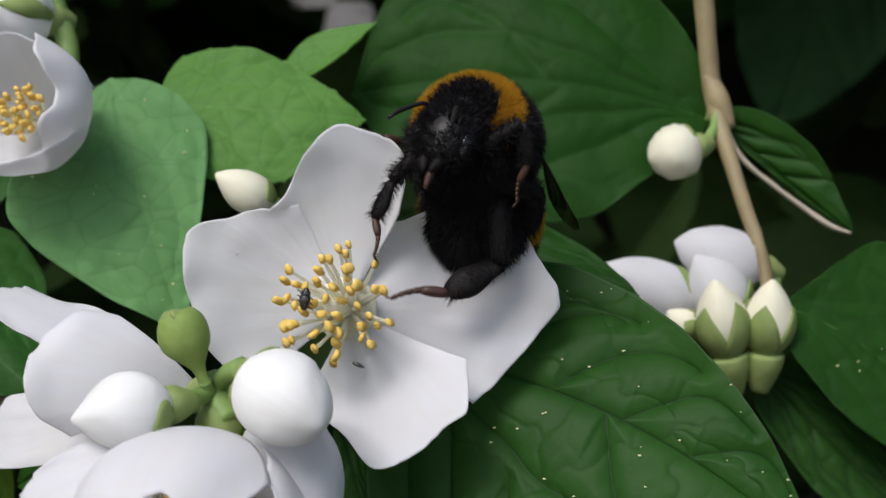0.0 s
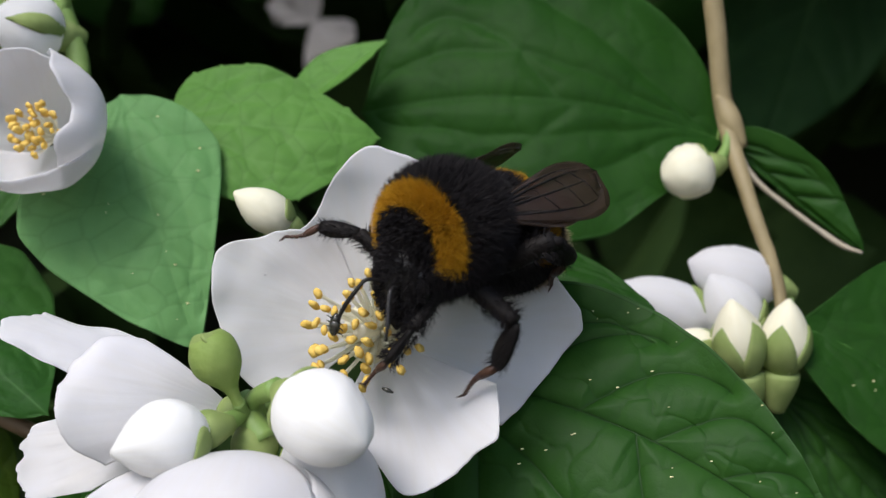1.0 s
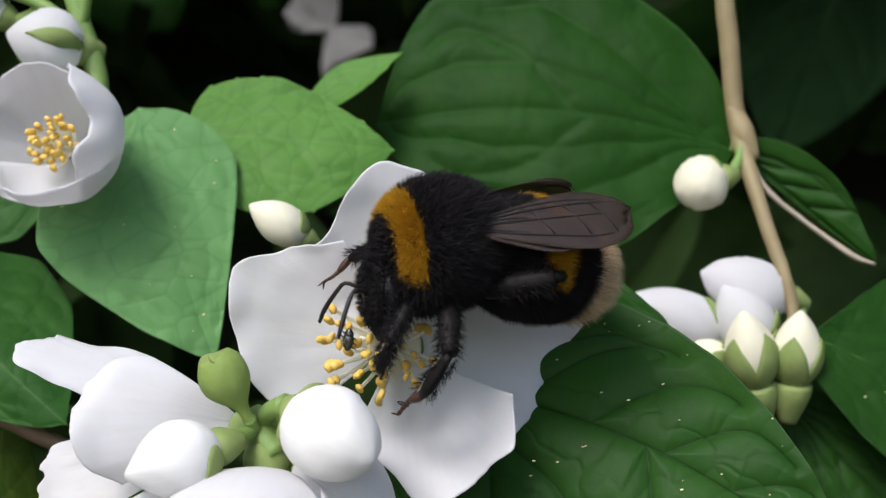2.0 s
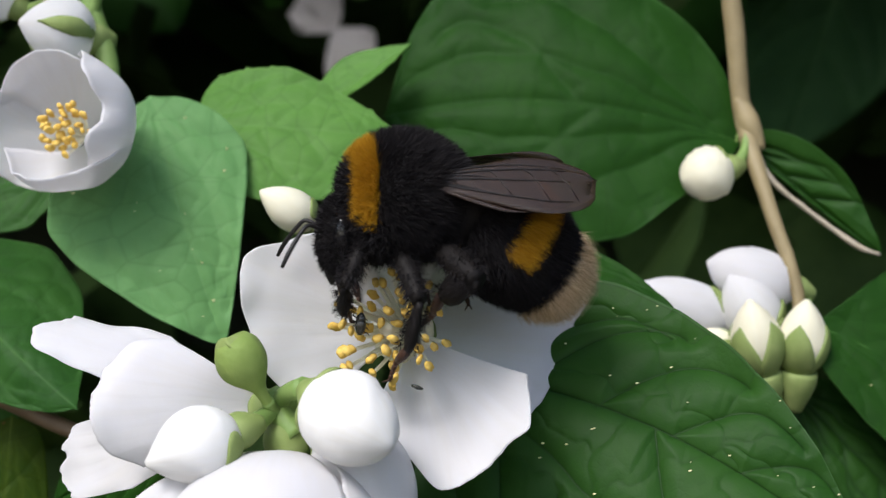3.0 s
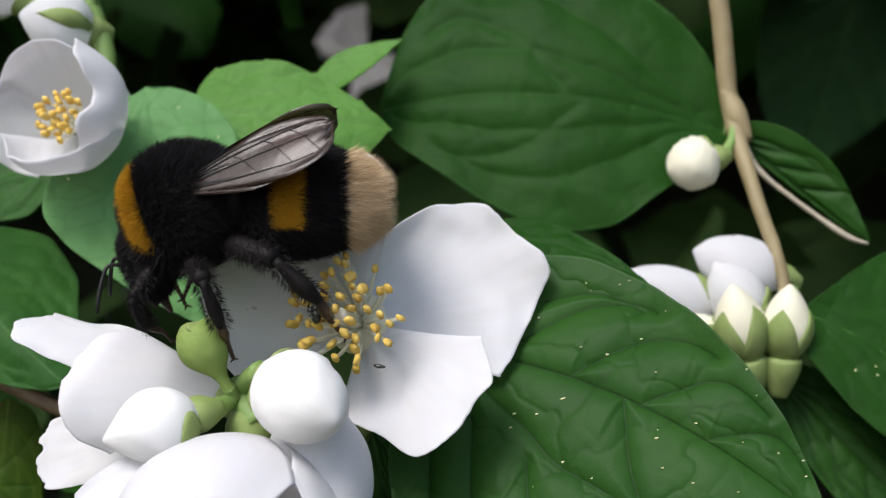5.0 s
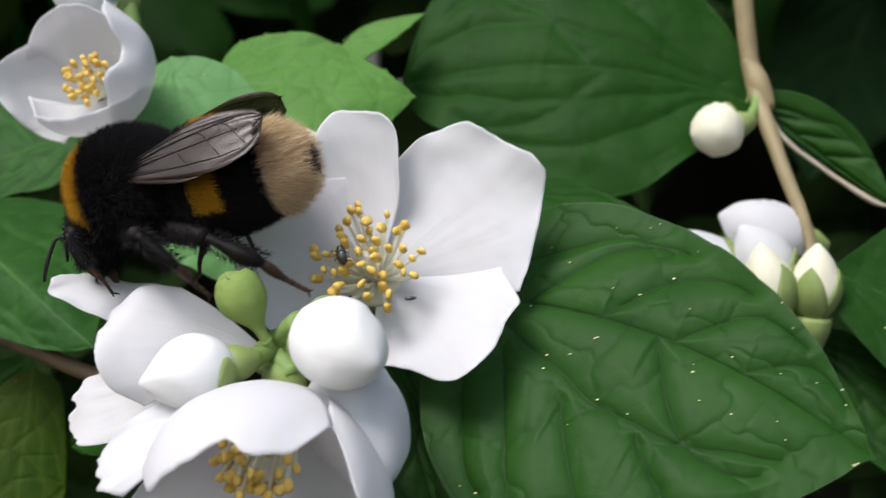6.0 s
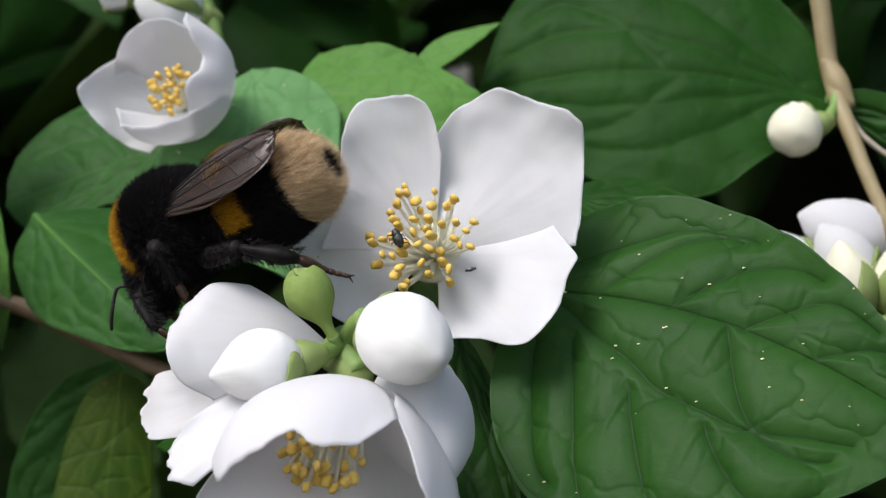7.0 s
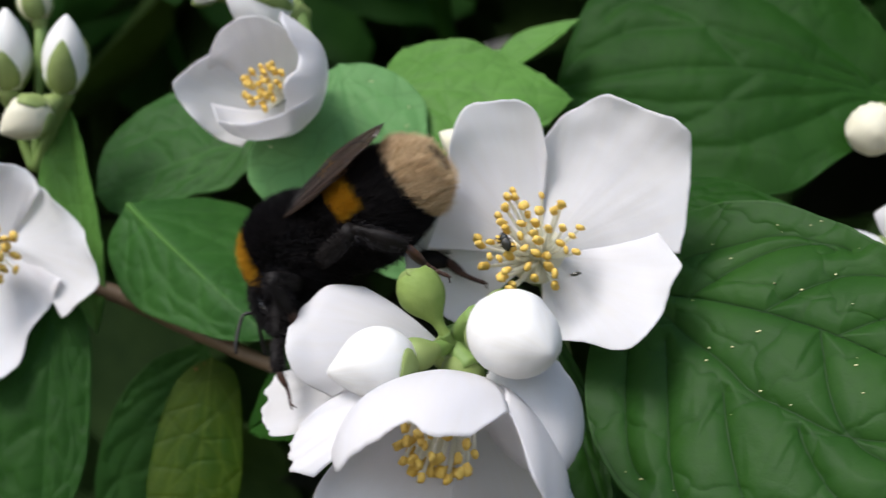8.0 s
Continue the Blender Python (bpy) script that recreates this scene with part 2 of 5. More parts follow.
def blade(name, mat, base, tip, width, face, bow=(0, 0, 0), cup=0.0, fold=0.0, shape=(0.55, 1.0, 0.8), sides=(1.0, 1.0), wave=0.0, ragged=0.02,
          veins=0, quilt=0.0, cleft=0.0, seed=1, nu=40, nv=25, teeth=0.0, twist=0.0, margin=0.0, rim=None, roll=0.0, frill=0.5):
    """A leaf or petal: a sheet from base to tip whose face looks along face."""
    base, tip = arr(base), arr(tip)
    length = np.linalg.norm(tip - base)
    ax = unit(tip - base)
    nrm = arr(face) - ax * np.dot(arr(face), ax)
    nrm = unit(nrm)
    side = np.cross(ax, nrm)
    a, p, q = shape
    u, v = np.linspace(0.0, 1.0, nu), np.linspace(-1, 1, nv)
    prof = np.power(u, a) * np.power(np.clip(1 - np.power(u, p), 0, 1), q)
    prof = prof / prof.max()
    uu, vv = np.meshgrid(u, v, indexing="ij")
    pp = prof[:, None] * np.ones_like(vv)
    flat = np.stack([uu.ravel() * 3, vv.ravel() * 3, 0 * uu.ravel()], 1)
    rag = hum(flat, 1.1, seed).reshape(uu.shape) * 3 + hum(flat, 3.0, seed + 5).reshape(uu.shape)
    wide = np.where(vv < 0, sides[0], sides[1]) * width / 2 * (1 + ragged * rag)
    if rim:
        prof = np.power(u, a) * (1 - 0.1 * u**6)
        pp = prof[:, None] * np.ones_like(vv)
    if teeth:
        wide = wide * (1 + teeth * np.abs(vv) ** 6 * (np.mod(uu * 9 + 0.3, 1.0) - 0.5))
    across = vv * pp * wide
    reach = uu * length * (1 + ragged * 0.6 * rag * np.abs(uu) ** 3) - cleft * length * np.exp(-((vv / 0.2) ** 2)) * uu**4
    if rim:
        ends = np.interp(v, np.linspace(-1, 1, len(rim)), rim)
        ends = np.convolve(np.pad(ends, 2, "edge"), np.ones(5) / 5, "valid")
        ends = ends + arr([0.035 * noise.noise(Vector((w * 3.5, seed, 0))) + 0.010 * noise.noise(Vector((w * 10, seed, 4))) for w in v])
        lift_rim = arr([noise.noise(Vector((w * 3.2, seed * 1.7, 2))) for w in v])[None, :] * np.clip((uu - 0.6) / 0.4, 0, 1) ** 2 * frill
        reach = reach * (1 + (ends[None, :] - 1) * uu**0.6)
    lift = cup * width * (vv * pp) ** 2 + fold * width * np.abs(vv) * pp
    lift = lift + wave * (hum(flat, 0.75, seed + 9).reshape(uu.shape) * 1.6 * (np.abs(vv) ** 2 + uu**2) * pp ** 0.5)
    if rim:
        lift = lift + lift_rim
    lift = lift - roll * np.clip((uu - 0.75) / 0.25, 0, 1) ** 2
    vein = None
    x_mm, y_mm = uu * length, across
    if veins:
        dist = np.abs(y_mm)
        strength = np.exp(-((dist / (0.28 * (1.3 - uu))) ** 2))
        near = dist.copy()
        half = width / 2
        for k in range(veins):
            for sgn in (-1, 1):
                start = (0.02, 0.17, 0.36, 0.56)[k] + 0.035 * sgn * (1 if seed % 2 else -1) * min(k, 1)
                run = (0.62, 0.46, 0.38, 0.3)[k]
                s = np.clip((uu - start) / run, 0, 1.4)
                curve = sgn * (0.80 - 0.04 * k) * half * np.sin(np.minimum(s, 1.0) * math.pi / 2) - sgn * 0.25 * half * np.clip(s - 1, 0, 1)
                curve = curve + 0.25 * np.sin(uu * 23 + k * 2 + seed) * np.clip(s, 0, 1)
                d = np.where(uu > start, np.abs(y_mm - curve) * 0.8, 9)
                near = np.minimum(near, d)
                strength = np.maximum(strength, np.exp(-((d / 0.2) ** 2)) * 0.8 * np.clip(1.35 - s, 0, 1))
        lift = lift + quilt * 0.8 * ((1 - np.exp(-((near / 1.0) ** 1.1))) - 0.5) - 0.26 * strength
        lift = lift + quilt * 0.5 * hum(np.stack([x_mm.ravel(), y_mm.ravel(), 0 * x_mm.ravel()], 1), 0.32, seed + 3).reshape(uu.shape)
        vein = strength * 0.65
        if margin:
            vein = np.where(np.abs(vv) > 0.972, 1.0 + margin, vein)
        vein = vein.ravel()
    pts = base + ax * reach[..., None] + side * across[..., None] + nrm * lift[..., None]
    if twist:
        ang = twist * uu
        pts = pts + nrm * (across * np.sin(ang))[..., None] + side * (across * (np.cos(ang) - 1))[..., None]
    arch = (4 * uu * (1 - uu))[..., None]
    pts = pts + arr(bow) * arch
    SHEET["pts"], SHEET["nrm"] = pts, nrm
    return mesh_of(name, pts.reshape(-1, 3), grid_faces(nu, nv), mat, uv=np.stack([x_mm.ravel(), y_mm.ravel() + seed * 40], 1), vein=vein)


STATIONS = (0.0, 0.04, 0.14, 0.28, 0.42, 0.56, 0.70, 0.83, 0.94, 1.0)


def cells_of(x, y, size, seed, stretch=1.5):
    """How far each point is from the borders of irregular cells of that size."""
    rnd = np.random.default_rng(seed)
    x0, x1, y0, y1 = x.min() - size, x.max() + size, y.min() - size, y.max() + size
    gx, gy = np.meshgrid(np.arange(x0, x1 + size, size * stretch), np.arange(y0, y1 + size, size))
    seeds = np.stack([gx.ravel(), gy.ravel()], 1) + rnd.uniform(-0.45, 0.45, (gx.size, 2)) * (size * stretch, size)
    first, second = np.full(x.shape, 1e9), np.full(x.shape, 1e9)
    for a, b in seeds:
        d = np.hypot((x - a) / stretch, y - b)
        second = np.minimum(second, np.maximum(first, d))
        first = np.minimum(first, d)
    return second - first


def sheet(name, mat, base, tip, left, right, face, bow=(0, 0, 0), bend=0.0, cup=0.0, fold=0.0, wave=0.0, teeth=0.0, seed=1, nu=90, nv=61,
          nerves=(), nerve_depth=0.3, quilt=0.0, cell=2.4, margin=0.0):
    """A leaf or petal from base to tip whose two halves have their own widths along it; face: where its upper side looks."""
    base, tip = arr(base), arr(tip)
    length = np.linalg.norm(tip - base)
    ax = unit(tip - base)
    nrm = unit(arr(face) - ax * np.dot(arr(face), ax))
    side = np.cross(ax, nrm)
    u = 0.5 - 0.5 * np.cos(np.linspace(0, math.pi, nu))
    u = 0.6 * u + 0.4 * np.linspace(0, 1, nu)
    v = np.linspace(-1, 1, nv)

    def widths(row):
        fine = np.linspace(0, 1, 201)
        w = np.interp(fine, STATIONS, (0.0, *row, 0.0))
        w = np.convolve(np.pad(w, 14, "reflect", reflect_type="odd"), np.hanning(29) / np.hanning(29).sum(), "valid")
        ends = np.sqrt(np.clip(np.minimum(fine, 1 - fine) / 0.035, 0, 1))
        return np.interp(u, fine, np.maximum(w, 0) * ends)

    lo, hi = widths(left), widths(right)
    if teeth:
        saw = np.where(np.mod(u * 8 + 0.2, 1.0) > 0.9, 1.0, 0.0)
        lo, hi = lo + teeth * saw * (lo > 1), hi + teeth * np.roll(saw, 5) * (hi > 1)
    uu, vv = np.meshgrid(u, v, indexing="ij")
    mid = (bend * 4 * u * (1 - u))[:, None]
    edge = np.where(vv < 0, -lo[:, None], hi[:, None])
    across = mid + np.abs(vv) * (edge - mid)
    along = uu * length
    flat = np.stack([along.ravel() * 0.1, across.ravel() * 0.1, 0 * along.ravel()], 1)
    half = max(left + right)
    lift = cup * across**2 / half + fold * np.abs(across - mid)
    lift = lift + wave * 1.6 * (hum(flat, 1.5, seed + 9).reshape(uu.shape) * (0.3 + vv**2) + 0.35 * hum(flat, 4.0, seed + 2).reshape(uu.shape) * vv**2)
    vein = None
    if nerves:
        d_mid = np.abs(across - mid)
        near = d_mid.copy()
        mark = np.exp(-((d_mid / (0.15 * (1.35 - uu))) ** 2))
        for start, run, root, out, way in nerves:
            s = (u - start) / run
            g = root + (out - root) * np.sin(np.clip(s, 0, 1) * math.pi / 2) - 0.10 * np.clip(s - 1, 0, 2)
            e = hi if way > 0 else -lo
            line = mid[:, 0] + g * (e - mid[:, 0]) + 0.12 * np.sin(u * 31 + start * 40 + seed)
            slope = np.gradient(line, u * length)
            d = np.abs(across - line[:, None]) / np.sqrt(1 + slope**2)[:, None]
            d = np.hypot(d, (np.maximum(-s, 0) + np.maximum(s - 1.05, 0))[:, None] * run * length)
            d = np.where(vv * way >= -0.02, d, 9)
            near = np.minimum(near, d)
            mark = np.maximum(mark, 0.8 * np.exp(-((d / 0.13) ** 2)))
        border = cells_of(along + 0.9 * hum(flat, 7, seed).reshape(uu.shape), across + 0.9 * hum(flat, 7, seed + 50).reshape(uu.shape), cell, seed)
        mark = np.maximum(mark, 0.35 * np.exp(-((border / 0.10) ** 2)))
        lift = lift + (quilt + nerve_depth) * (1 - np.exp(-near / 0.8)) + quilt * (1 - np.exp(-border / 0.4))
        lift = lift + quilt * 0.25 * hum(np.stack([along.ravel(), across.ravel(), 0 * along.ravel()], 1), 1.3, seed + 3).reshape(uu.shape)
        vein = np.where((np.abs(vv) > 0.975) & (margin > 0), 1.0 + margin, mark * 0.75).ravel()
    pts = base + ax * along[..., None] + side * across[..., None] + nrm * lift[..., None]
    pts = pts + arr(bow) * (4 * uu * (1 - uu))[..., None]
    SHEET["pts"], SHEET["nrm"] = pts, nrm
    return mesh_of(name, pts.reshape(-1, 3), grid_faces(nu, nv), mat, uv=np.stack([along.ravel(), across.ravel() + seed * 40], 1), vein=vein)


NERVES = ((0.0, 0.75, 0, 0.55, 1), (0.0, 0.75, 0, 0.55, -1), (0.06, 0.3, 0.2, 0.9, 1), (0.09, 0.3, 0.2, 0.9, -1), (0.24, 0.28, 0.4, 0.92, 1), (0.29, 0.28, 0.4, 0.92, -1), (0.33, 0.3, 0, 0.8, 1), (0.40, 0.3, 0, 0.8, -1), (0.55, 0.26, 0, 0.8, 1), (0.62, 0.24, 0, 0.8, -1))
LONG_NERVES = ((0.0, 0.9, 0, 0.34, 1), (0.0, 0.9, 0, 0.36, -1), (0.0, 0.7, 0, 0.70, 1), (0.0, 0.7, 0, 0.72, -1), (0.45, 0.4, 0, 0.6, 1), (0.4, 0.4, 0, 0.7, -1))
ALTERNATE_NERVES = ((0.0, 0.8, 0, 0.46, 1), (0.05, 0.26, 0.1, 0.9, 1), (0.2, 0.28, 0.28, 0.93, 1), (0.38, 0.27, 0.4, 0.93, 1), (0.56, 0.25, 0.45, 0.9, 1), (0.5, 0.3, 0, 0.6, 1), (0.0, 0.42, 0, 0.78, -1), (0.19, 0.27, 0, 0.82, -1), (0.37, 0.26, 0, 0.82, -1), (0.54, 0.24, 0, 0.82, -1), (0.7, 0.2, 0, 0.8, -1))


def veined_leaf(label, mat, base, tip, left, right, face, group="leaves", specks=0, stalk=None, rib=0.16, **more):
    """A leaf with a sunken midrib, arching side veins and a net of small ones."""
    ob = thing("leaf", base, label, "leaf", group)
    more.setdefault("nerves", NERVES)
    more.setdefault("quilt", 0.10)
    more.setdefault("nerve_depth", 0.16)
    me = sheet("leaf_blade", mat, base, tip, left, right, face, **more)
    part("leaf_blade", me, ob, solid=0.16)
    grid, out = SHEET["pts"], SHEET["nrm"]
    nu, nv = grid.shape[:2]
    if rib:
        line = grid[2 : int(nu * 0.93) : 6, nv // 2] - out * 0.05
        part("midrib", tube("midrib", MIDRIB[mat.name], line, np.linspace(rib, 0.05, len(line)), 7, 3), ob, "paler sunken midrib")
    rnd = random.Random(nu + specks)
    for k in range(specks):
        p = grid[rnd.randrange(nu // 6, nu - 6), rnd.randrange(3, nv - 3)] + out * 0.12
        r = rnd.uniform(0.03, 0.085)
        part("pollen_speck", turned("pollen_speck", POLLEN, p - (r * 1.4, 0, 0), p + (r * 1.4, 0, r * 0.6), [r * 0.5, r, r * 0.8, r * 0.3], 6, 4, seed=k, wobble=0.5), ob, "pale yellow pollen speck")
    if stalk is not None:
        part("leaf_stalk", tube("leaf_stalk", STALK, [stalk, (arr(stalk) + arr(base)) / 2 + (0, 0, 0.4), arr(base) + 0.5 * unit(arr(tip) - arr(base))], [0.45, 0.36, 0.28], 8), ob, "pale green stalk")
    return ob


def fan_petal(name, base, tip, span, reach, face, rise=0.0, wave=0.35, hem=0.45, creases=0.022, seed=1, nu=54, nv=73, fold=0.0):
    """A broad petal spread like a fan from its base; span: its two outer angles, reach: how far its rim lies at even steps between them."""
    base = arr(base)
    ax = unit(arr(tip) - base)
    nrm = unit(arr(face) - ax * np.dot(arr(face), ax))
    side = np.cross(ax, nrm)
    u, v = np.linspace(0.02, 1, nu) ** 0.85, np.linspace(0, 1, nv)
    rim = np.interp(v, np.linspace(0, 1, len(reach)), reach)
    rim = np.convolve(np.pad(rim, 2, "edge"), arr((1, 2, 3, 2, 1)) / 9, "valid")
    rim = rim * (1 + arr([0.018 * noise.noise(Vector((w * 9, seed, 0))) + 0.008 * noise.noise(Vector((w * 31, seed, 4))) for w in v]))
    ang = np.radians(span[0] + (span[1] - span[0]) * v)
    uu, vv = np.meshgrid(u, v, indexing="ij")
    r = uu * rim[None, :]
    x, y = r * np.cos(ang), r * np.sin(ang)
    flat = np.stack([x.ravel() * 0.1, y.ravel() * 0.1, 0 * x.ravel()], 1)
    shape = x.shape
    lift = rise * (uu**2 - uu) * 4
    lift = lift + wave * 1.8 * hum(flat, 1.7, seed + 9).reshape(shape) * uu
    near_rim = np.maximum(np.clip((uu - 0.72) / 0.28, 0, 1) ** 2, np.clip(np.abs(vv - 0.5) * 2 - 0.7, 0, 1) * 2 * uu)
    lift = lift + hem * near_rim * (1.8 * hum(flat, 3.2, seed + 17).reshape(shape) - 0.15)
    ray = np.stack([(ang[None, :] * 5 + 0 * uu).ravel(), uu.ravel() * 0.7, 0 * uu.ravel()], 1)
    lift = lift + creases * (hum(ray, 1.5, seed + 31) + 0.35 * hum(ray, 4.5, seed + 32)).reshape(shape) * np.clip(uu * 2, 0, 1)
    lift = lift + 0.04 * hum(flat, 7.0, seed + 41).reshape(shape) * np.clip(uu * 1.5, 0, 1) + fold * np.abs(vv - 0.5) * 2 * uu
    pts = base + ax * x[..., None] + side * y[..., None] + nrm * lift[..., None]
    return mesh_of(name, pts.reshape(-1, 3), grid_faces(nu, nv), PETAL, uv=np.stack([r.ravel(), (ang[None, :] * 6 + 0 * uu).ravel() + seed * 20], 1))


def cup_petal(name, center, axis, radius, angle, at, span, rim, seed=1, wave=0.12, nu=34, nv=31):
    """One petal of a bowl: part of a ball of that radius, from its bottom up to the given angle."""
    axis = unit(axis)
    b = unit(np.cross(axis, (0, 0, -1)))
    d = np.cross(b, axis) * -1
    if d[2] < 0:
        d = -d
    if b[0] < 0:
        b = -b
    u, v = np.linspace(0.03, 1, nu), np.linspace(-1, 1, nv)
    ends = np.interp(v, np.linspace(-1, 1, len(rim)), rim)
    ends = np.convolve(np.pad(ends, 2, "edge"), np.ones(5) / 5, "valid")
    ends = ends + arr([0.05 * noise.noise(Vector((w * 3.5, seed, 0))) + 0.014 * noise.noise(Vector((w * 10, seed, 4))) for w in v])
    pts = []
    for i in range(nu):
        for j in range(nv):
            k = u[i] * (1 + (ends[j] - 1) * u[i])
            th = radians(at + span * v[j] * (0.55 + 0.45 * math.sin(math.pi * min(u[i] * 0.6, 0.5))))
            rr = radius * (1 + wave * 0.6 * noise.noise(Vector((u[i] * 2.2 + seed, v[j] * 2.2, seed * 0.7))) * u[i] - 0.02 * (seed % 3))
            w = radians(angle) * k
            pts.append(arr(center) + axis * rr * (1 - math.cos(w)) + (math.cos(th) * b + math.sin(th) * d) * rr * math.sin(w))
    return mesh_of(name, pts, grid_faces(nu, nv), PETAL, uv=[(u[i] * radius, v[j] * 4 + seed * 20) for i in range(nu) for j in range(nv)])


def tube(name, mat, pts, radii, sides=10, steps=5, knots=0.0, seed=1):
    """A stem along a smooth line through the points."""
    pts = arr(pts)
    n = len(pts)
    ext = np.vstack([2 * pts[0] - pts[1], pts, 2 * pts[-1] - pts[-2]])
    line, rad = [], []
    for i in range(n - 1):
        p0, p1, p2, p3 = ext[i : i + 4]
        for s in np.linspace(0, 1, steps, endpoint=i == n - 2):
            line.append(0.5 * (2 * p1 + (p2 - p0) * s + (2 * p0 - 5 * p1 + 4 * p2 - p3) * s**2 + (3 * p1 - p0 - 3 * p2 + p3) * s**3))
            rad.append(radii[i] * (1 - s) + radii[i + 1] * s)
    line, rad = arr(line), arr(rad)
    tang = np.gradient(line, axis=0)
    ref = arr((0.3, 0.9, 0.2))
    verts = []
    for k, (c, r) in enumerate(zip(line, rad)):
        t = unit(tang[k])
        b = unit(np.cross(t, ref))
        d = np.cross(b, t)
        for j in range(sides):
            w = 2 * math.pi * j / sides
            rr = r * (1 + knots * noise.noise(Vector((k * 0.7 + seed, math.cos(w), math.sin(w)))))
            verts.append(c + rr * (math.cos(w) * b + math.sin(w) * d))
    faces = grid_faces(len(line), sides, True)
    faces.append(tuple(range(sides))[::-1])
    faces.append(tuple(range((len(line) - 1) * sides, len(line) * sides)))
    return mesh_of(name, verts, faces, mat)


def turned(name, mat, base, tip, profile, sides=28, rings=26, petals=0, spiral=1.0, seed=1, squash=1.0, wobble=0.03):
    """A closed round body from base to tip; profile gives radii at even steps; petals: overlapping folds that wind round it."""
    base, tip = arr(base), arr(tip)
    ax = unit(tip - base)
    b = unit(np.cross(ax, (0.2, 1, 0.35)))
    d = np.cross(b, ax)
    length = np.linalg.norm(tip - base)
    us = np.linspace(0, 1, rings)
    rs = np.interp(us, np.linspace(0, 1, len(profile)), profile)
    kernel = arr((0.25, 0.5, 0.25))
    inner = np.convolve(rs, kernel, "same")
    inner[0], inner[-1] = rs[0], rs[-1]
    verts = []
    for u, r in zip(us, inner):
        for j in range(sides):
            w = 2 * math.pi * j / sides
            k = 1 + wobble * noise.noise(Vector((math.cos(w) * 1.3 + seed, math.sin(w) * 1.3, u * 2.5)))
            if petals:
                f = ((w / (2 * math.pi)) * petals + spiral * u + seed * 0.37) % 1.0
                k *= 1.0 + 0.08 * (f - 0.5) * min(1, u * 4)
            verts.append(base + ax * length * u + r * k * (math.cos(w) * b + math.sin(w) * d * squash))
    faces = grid_faces(rings, sides, True)
    faces.append(tuple(range(sides))[::-1])
    faces.append(tuple(range((rings - 1) * sides, rings * sides)))
    return mesh_of(name, verts, faces, mat, uv=[(i // sides * length / rings, (i % sides) * 0.4) for i in range(len(verts))])


def leaf(label, mat, base, tip, width, face, stalk=None, group="leaves", stalk_r=0.45, specks=0, **more):
    ob = thing("leaf", base, label, "leaf", group)
    more.setdefault("veins", 4)
    more.setdefault("quilt", 0.5)
    more.setdefault("nu", 90)
    more.setdefault("nv", 61)
    part("leaf_blade", blade("leaf_blade", mat, base, tip, width, face, **more), ob, solid=0.18)
    grid, out = SHEET["pts"], SHEET["nrm"]
    nu, nv = grid.shape[:2]
    if more["veins"]:
        line = grid[1 : int(nu * 0.93) : 6, nv // 2] - out * 0.02
        part("midrib", tube("midrib", MIDRIB[mat.name], line, np.linspace(0.26, 0.07, len(line)), 7, 3), ob, "paler sunken midrib")
    rnd = random.Random(nu + specks)
    for k in range(specks):
        p = grid[rnd.randrange(nu // 6, nu - 6), rnd.randrange(4, nv - 4)] + out * 0.14
        r = rnd.uniform(0.035, 0.10)
        part("pollen_speck", turned("pollen_speck", POLLEN, p - (r * 1.2, 0, 0), p + (r * 1.2, 0, r * 0.5), [r * 0.5, r, r * 0.8, r * 0.3], 6, 4, seed=k, wobble=0.5), ob, "pale yellow pollen speck")
    if stalk is not None:
        part("leaf_stalk", tube("leaf_stalk", STALK, [stalk, (arr(stalk) + arr(base)) / 2 + (0, 0, 0.4), arr(base) + 0.5 * unit(arr(tip) - arr(base))], [stalk_r, stalk_r * 0.8, stalk_r * 0.6], 8), ob, "pale green stalk")
    return ob


